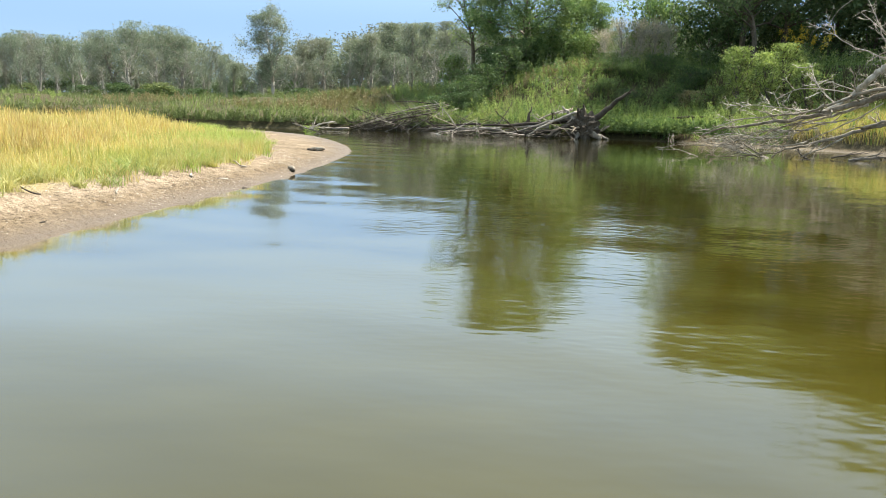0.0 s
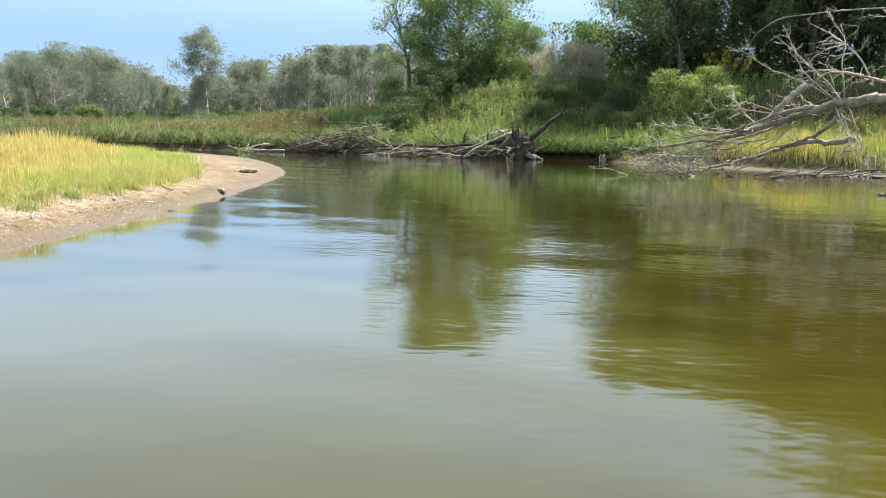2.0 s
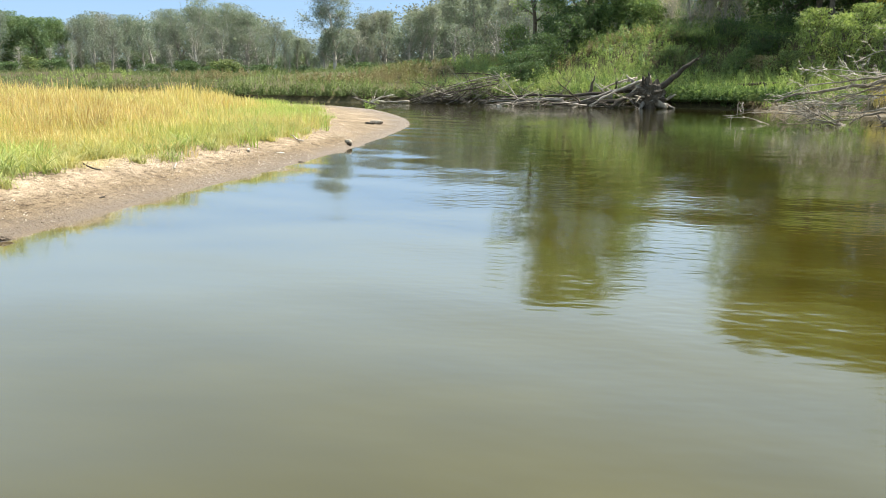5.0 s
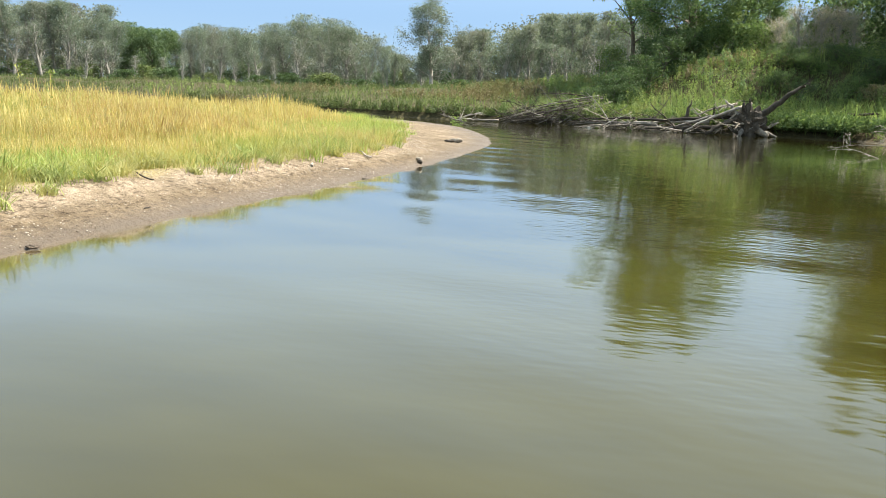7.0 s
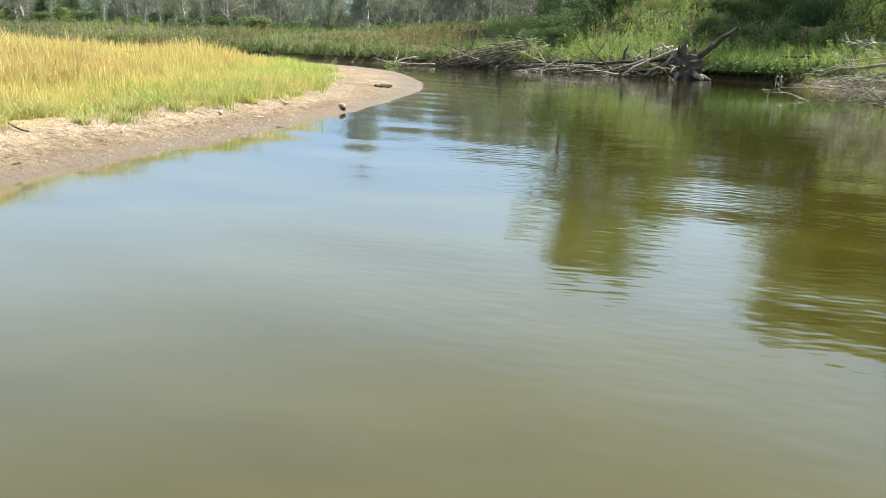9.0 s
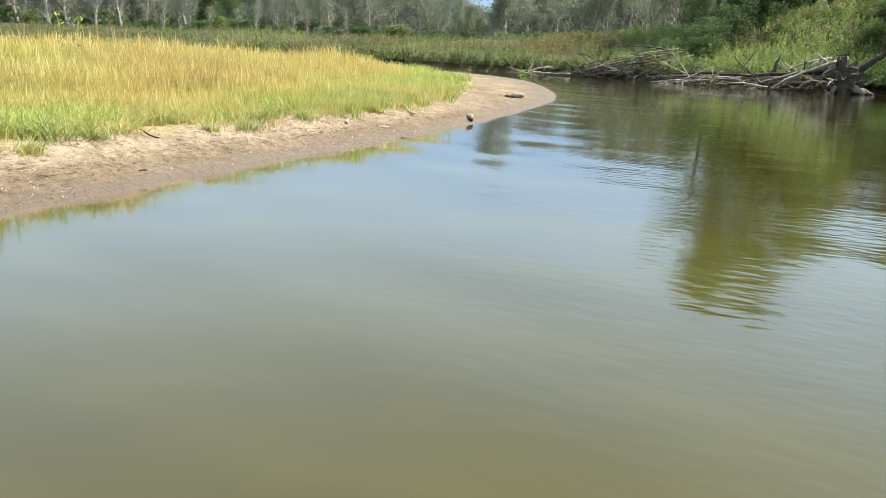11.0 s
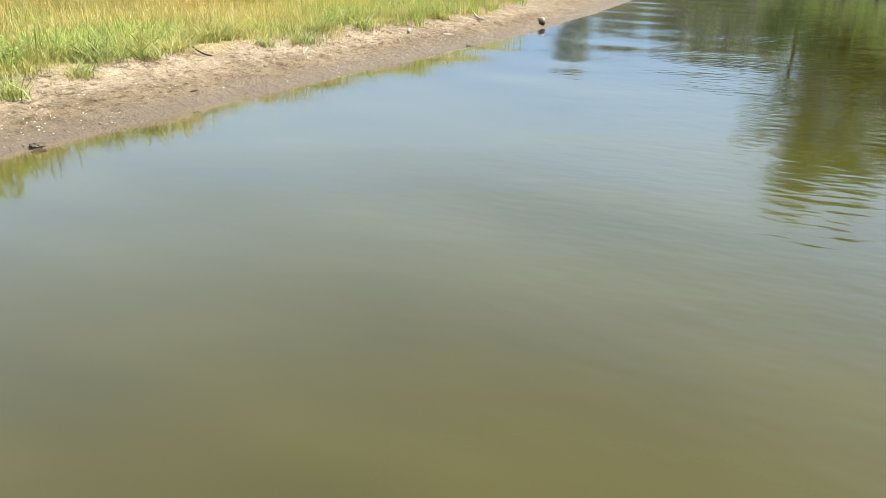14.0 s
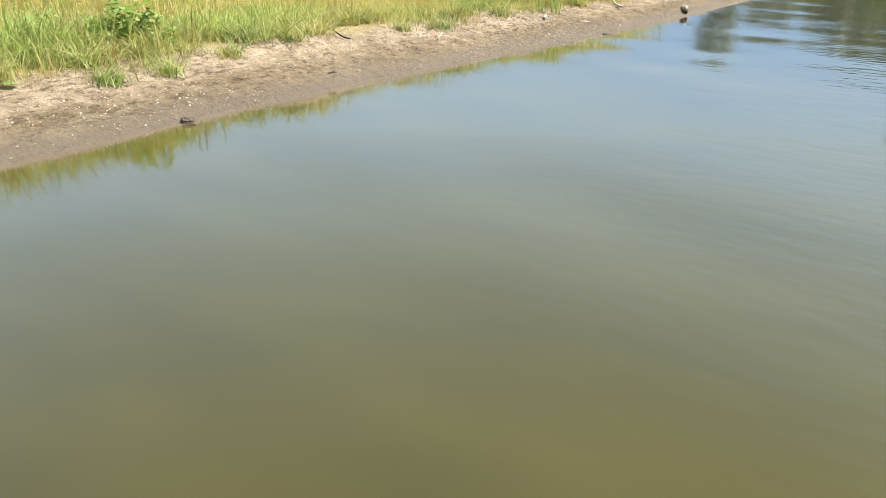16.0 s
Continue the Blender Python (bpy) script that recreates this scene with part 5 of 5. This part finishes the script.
# clods and crumbs of dried sand along the upper beach
x, y, d, bar = scatter(r2, 16000, -4.2, -2.3, 2.2, 14)
keep = bar & (d > 0.3) & (d < bar_width(y) * 1.1) & (waves(x, y, 2.8, 85) > -0.15)
x, y, d = x[keep], y[keep], d[keep]
size = 0.0062 * np.exp(np.clip(r2.normal(size=len(x)), -2, 1.2) * 0.45)
c = on_land(x, y, 0.002)
V = c[:, None] + octa[None] * (size[:, None, None] * r2.uniform(0.5, 1.5, (len(x), 6, 1))) * np.array([1.3, 1.0, 0.55])
me = mesh_np("sand_crumbs", V, [((np.arange(len(x)) * 6)[:, None, None] + F).reshape(-1, 3)], GROUND, smooth=True)
at = me.attributes.new("sand", "FLOAT", "POINT")
at.data.foreach_set("value", np.ones(len(V) * 6, np.float32))
at = me.attributes.new("dry", "FLOAT", "POINT")
at.data.foreach_set("value", np.repeat(smooth(0.35, 0.7, d / bar_width(y)), 6).astype(np.float32))
tagged(new("sand_crumbs", me), "crumbling lumps of dried sandy soil", "crumbs", kind="stuff")

# broad-leaved weed
BROAD = foliage("broad_leaves", (0.17, 0.245, 0.065), (0.245, 0.335, 0.095), (0.34, 0.43, 0.145), 2.0, None, 0, 0.42)
LEAFSHAPE = [(0, 0, 0), (0.25, 0.34, 0.05), (0.6, 0.36, 0.03), (1.0, 0.0, -0.10), (0.6, -0.36, 0.03), (0.25, -0.34, 0.05), (0.5, 0, -0.04)]
leaf_me = mesh_np("leaf", LEAFSHAPE, [np.array([(0, 6, 1), (1, 6, 2), (2, 6, 3), (3, 6, 4), (4, 6, 5), (5, 6, 0)])], BROAD, smooth=True)


def broad_weed(x, y, tall, leaves, size, label):
    w = empty("broadleaf_weed", x, y, lz(x, y) - 0.01)
    tagged(w, label, "weed")
    for s in range(14):
        a = s * 2.4 + rng.uniform(-0.3, 0.3)
        q = crooked(rng, (0, 0, 0), (rng.uniform(0.3, 1.3) * math.cos(a), rng.uniform(0.3, 1.3) * math.sin(a), 1), tall * rng.uniform(0.7, 1.1), 5, 0.12)
        v, f = joined([tube(q, np.linspace(0.006, 0.003, 6), 5)])
        stem = part("stem", mesh_np("stem", v, f, BROAD, smooth=True), w)
        for k in range(leaves // 14):
            i = 1 + k % 5
            lf = new("leaf", leaf_me)
            lf.parent = stem
            sz = size * rng.uniform(0.6, 1.25)
            at = q[i] + rng.normal(size=3) * size * 0.5
            lf.matrix_basis = pose(*at, rng.normal() * 22, rng.uniform(-25, 35), rng.uniform(0, 360)) @ Matrix.Diagonal((sz, sz, sz, 1))


broad_weed(-4.07, 4.8, 0.36, 980, 0.047, "leafy broad-leaved green weed at the grass edge")
broad_weed(-4.6, 4.45, 0.28, 140, 0.05, "broad-leaved green weed among the grass")
broad_weed(-5.3, 29.3, 0.6, 210, 0.07, "green weed growing on the tip of the bar")
lf = new("fallen_leaf", leaf_me)
lf.matrix_world = pose(-3.62, 3.7, lz(-3.62, 3.7) + 0.03, 10, 0, 80) @ Matrix.Diagonal((0.09, 0.09, 0.09, 1))
tagged(lf, "single green leaf lying on the sand", "leaf")


def tuft(x, y, tall, spread, count, mat, label):
    r = np.random.default_rng(int(abs(x * 1000 + y * 77)))
    n = count
    b = np.stack([r.normal(size=n) * spread * 0.25, r.normal(size=n) * spread * 0.25, np.full(n, -0.01)], 1)
    V, F, A = blades(r, b, tall * r.uniform(0.5, 1.1, n), np.full(n, 0.008), r.uniform(0.3, 1.3, n))
    ob = new("grass_tuft", mesh_np("grass_tuft", V, [F], mat, A))
    ob.matrix_world = pose(x, y, lz(x, y))
    tagged(ob, label, "grass tuft", "edge tufts")


for (x, y, t, s) in [(-3.42, 6.08, 0.16, 0.22), (-3.1, 7.3, 0.15, 0.3), (-3.36, 5.15, 0.13, 0.2), (-3.55, 5.5, 0.22, 0.3), (-3.3, 4.6, 0.15, 0.2), (-3.3, 4.2, 0.13, 0.2), (-3.75, 4.2, 0.2, 0.35),
                     (-3.62, 3.7, 0.22, 0.3), (-3.25, 7.9, 0.14, 0.25), (-3.12, 8.5, 0.13, 0.25), (-3.15, 9.4, 0.15, 0.3), (-3.1, 10.3, 0.14, 0.3), (-3.2, 6.9, 0.12, 0.16)]:
    tuft(x - 0.14, y, t, s, 110, FRESH, "low green grass tuft at the edge of the sand")
# ragged tufts scattered along the margin
rt = np.random.default_rng(303)
clumps = []
for k in range(5):
    n = 80
    b = np.stack([rt.normal(size=n) * 0.05, rt.normal(size=n) * 0.05, np.full(n, -0.01)], 1)
    V, F, A = blades(rt, b, 0.17 * rt.uniform(0.4, 1.2, n), np.full(n, 0.009), rt.uniform(0.4, 1.7, n))
    clumps.append(mesh_np("grass_tuft", V, [F], (FRESH, FRESH, FRESH, GOLD, FRESH)[k], A))
y = rt.uniform(3.2, 14.5, 400)
x = rt.uniform(-5.2, -2.6, 400)
d, bar = shore(x, y)
u = d - bar_width(y)
keep = bar & (u > -0.16) & (u < 0.5 + 0.8 * smooth(8, 4, y)) & (rt.uniform(size=400) < 0.8)
for k, (a, b) in enumerate(zip(x[keep], y[keep])):
    ob = new("grass_tuft", clumps[k % 5])
    s = rt.uniform(0.6, 1.25)
    ob.matrix_world = pose(a, b, lz(a, b), 0, 0, rt.uniform(0, 360)) @ Matrix.Diagonal((s, s, s * rt.uniform(0.8, 1.1), 1))
    tagged(ob, "dry yellow grass tuft at the edge of the sand" if k % 5 == 3 else "low green grass tuft at the edge of the sand", "grass tuft", "edge tufts")
# tall single stalks over the bar
for (x, y, t) in [(-7.0, 7.6, 0.85), (-6.1, 8.4, 0.8), (-5.2, 5.6, 0.7), (-8.2, 10.5, 0.9), (-6.8, 6.0, 0.75)]:
    q = crooked(rng, (0, 0, 0), (0.05, 0, 1), t, 6, 0.05)
    st = empty("tall_weed", x, y, lz(x, y))
    tagged(st, "tall single weed stalk above the golden grass", "weed", "tall weeds")
    v, f = joined([tube(q, np.linspace(0.005, 0.003, 7), 5)])
    part("stem", mesh_np("stem", v, f, STRAW), st)
    cc = q[rng.integers(2, 7, 40)] + rng.normal(size=(40, 3)) * 0.025
    V, F = leaf_cards(rng, cc, 0.05)
    tagged(part("seed_head", mesh_np("seed_head", V, [F], FRESH), st), kind="stuff")
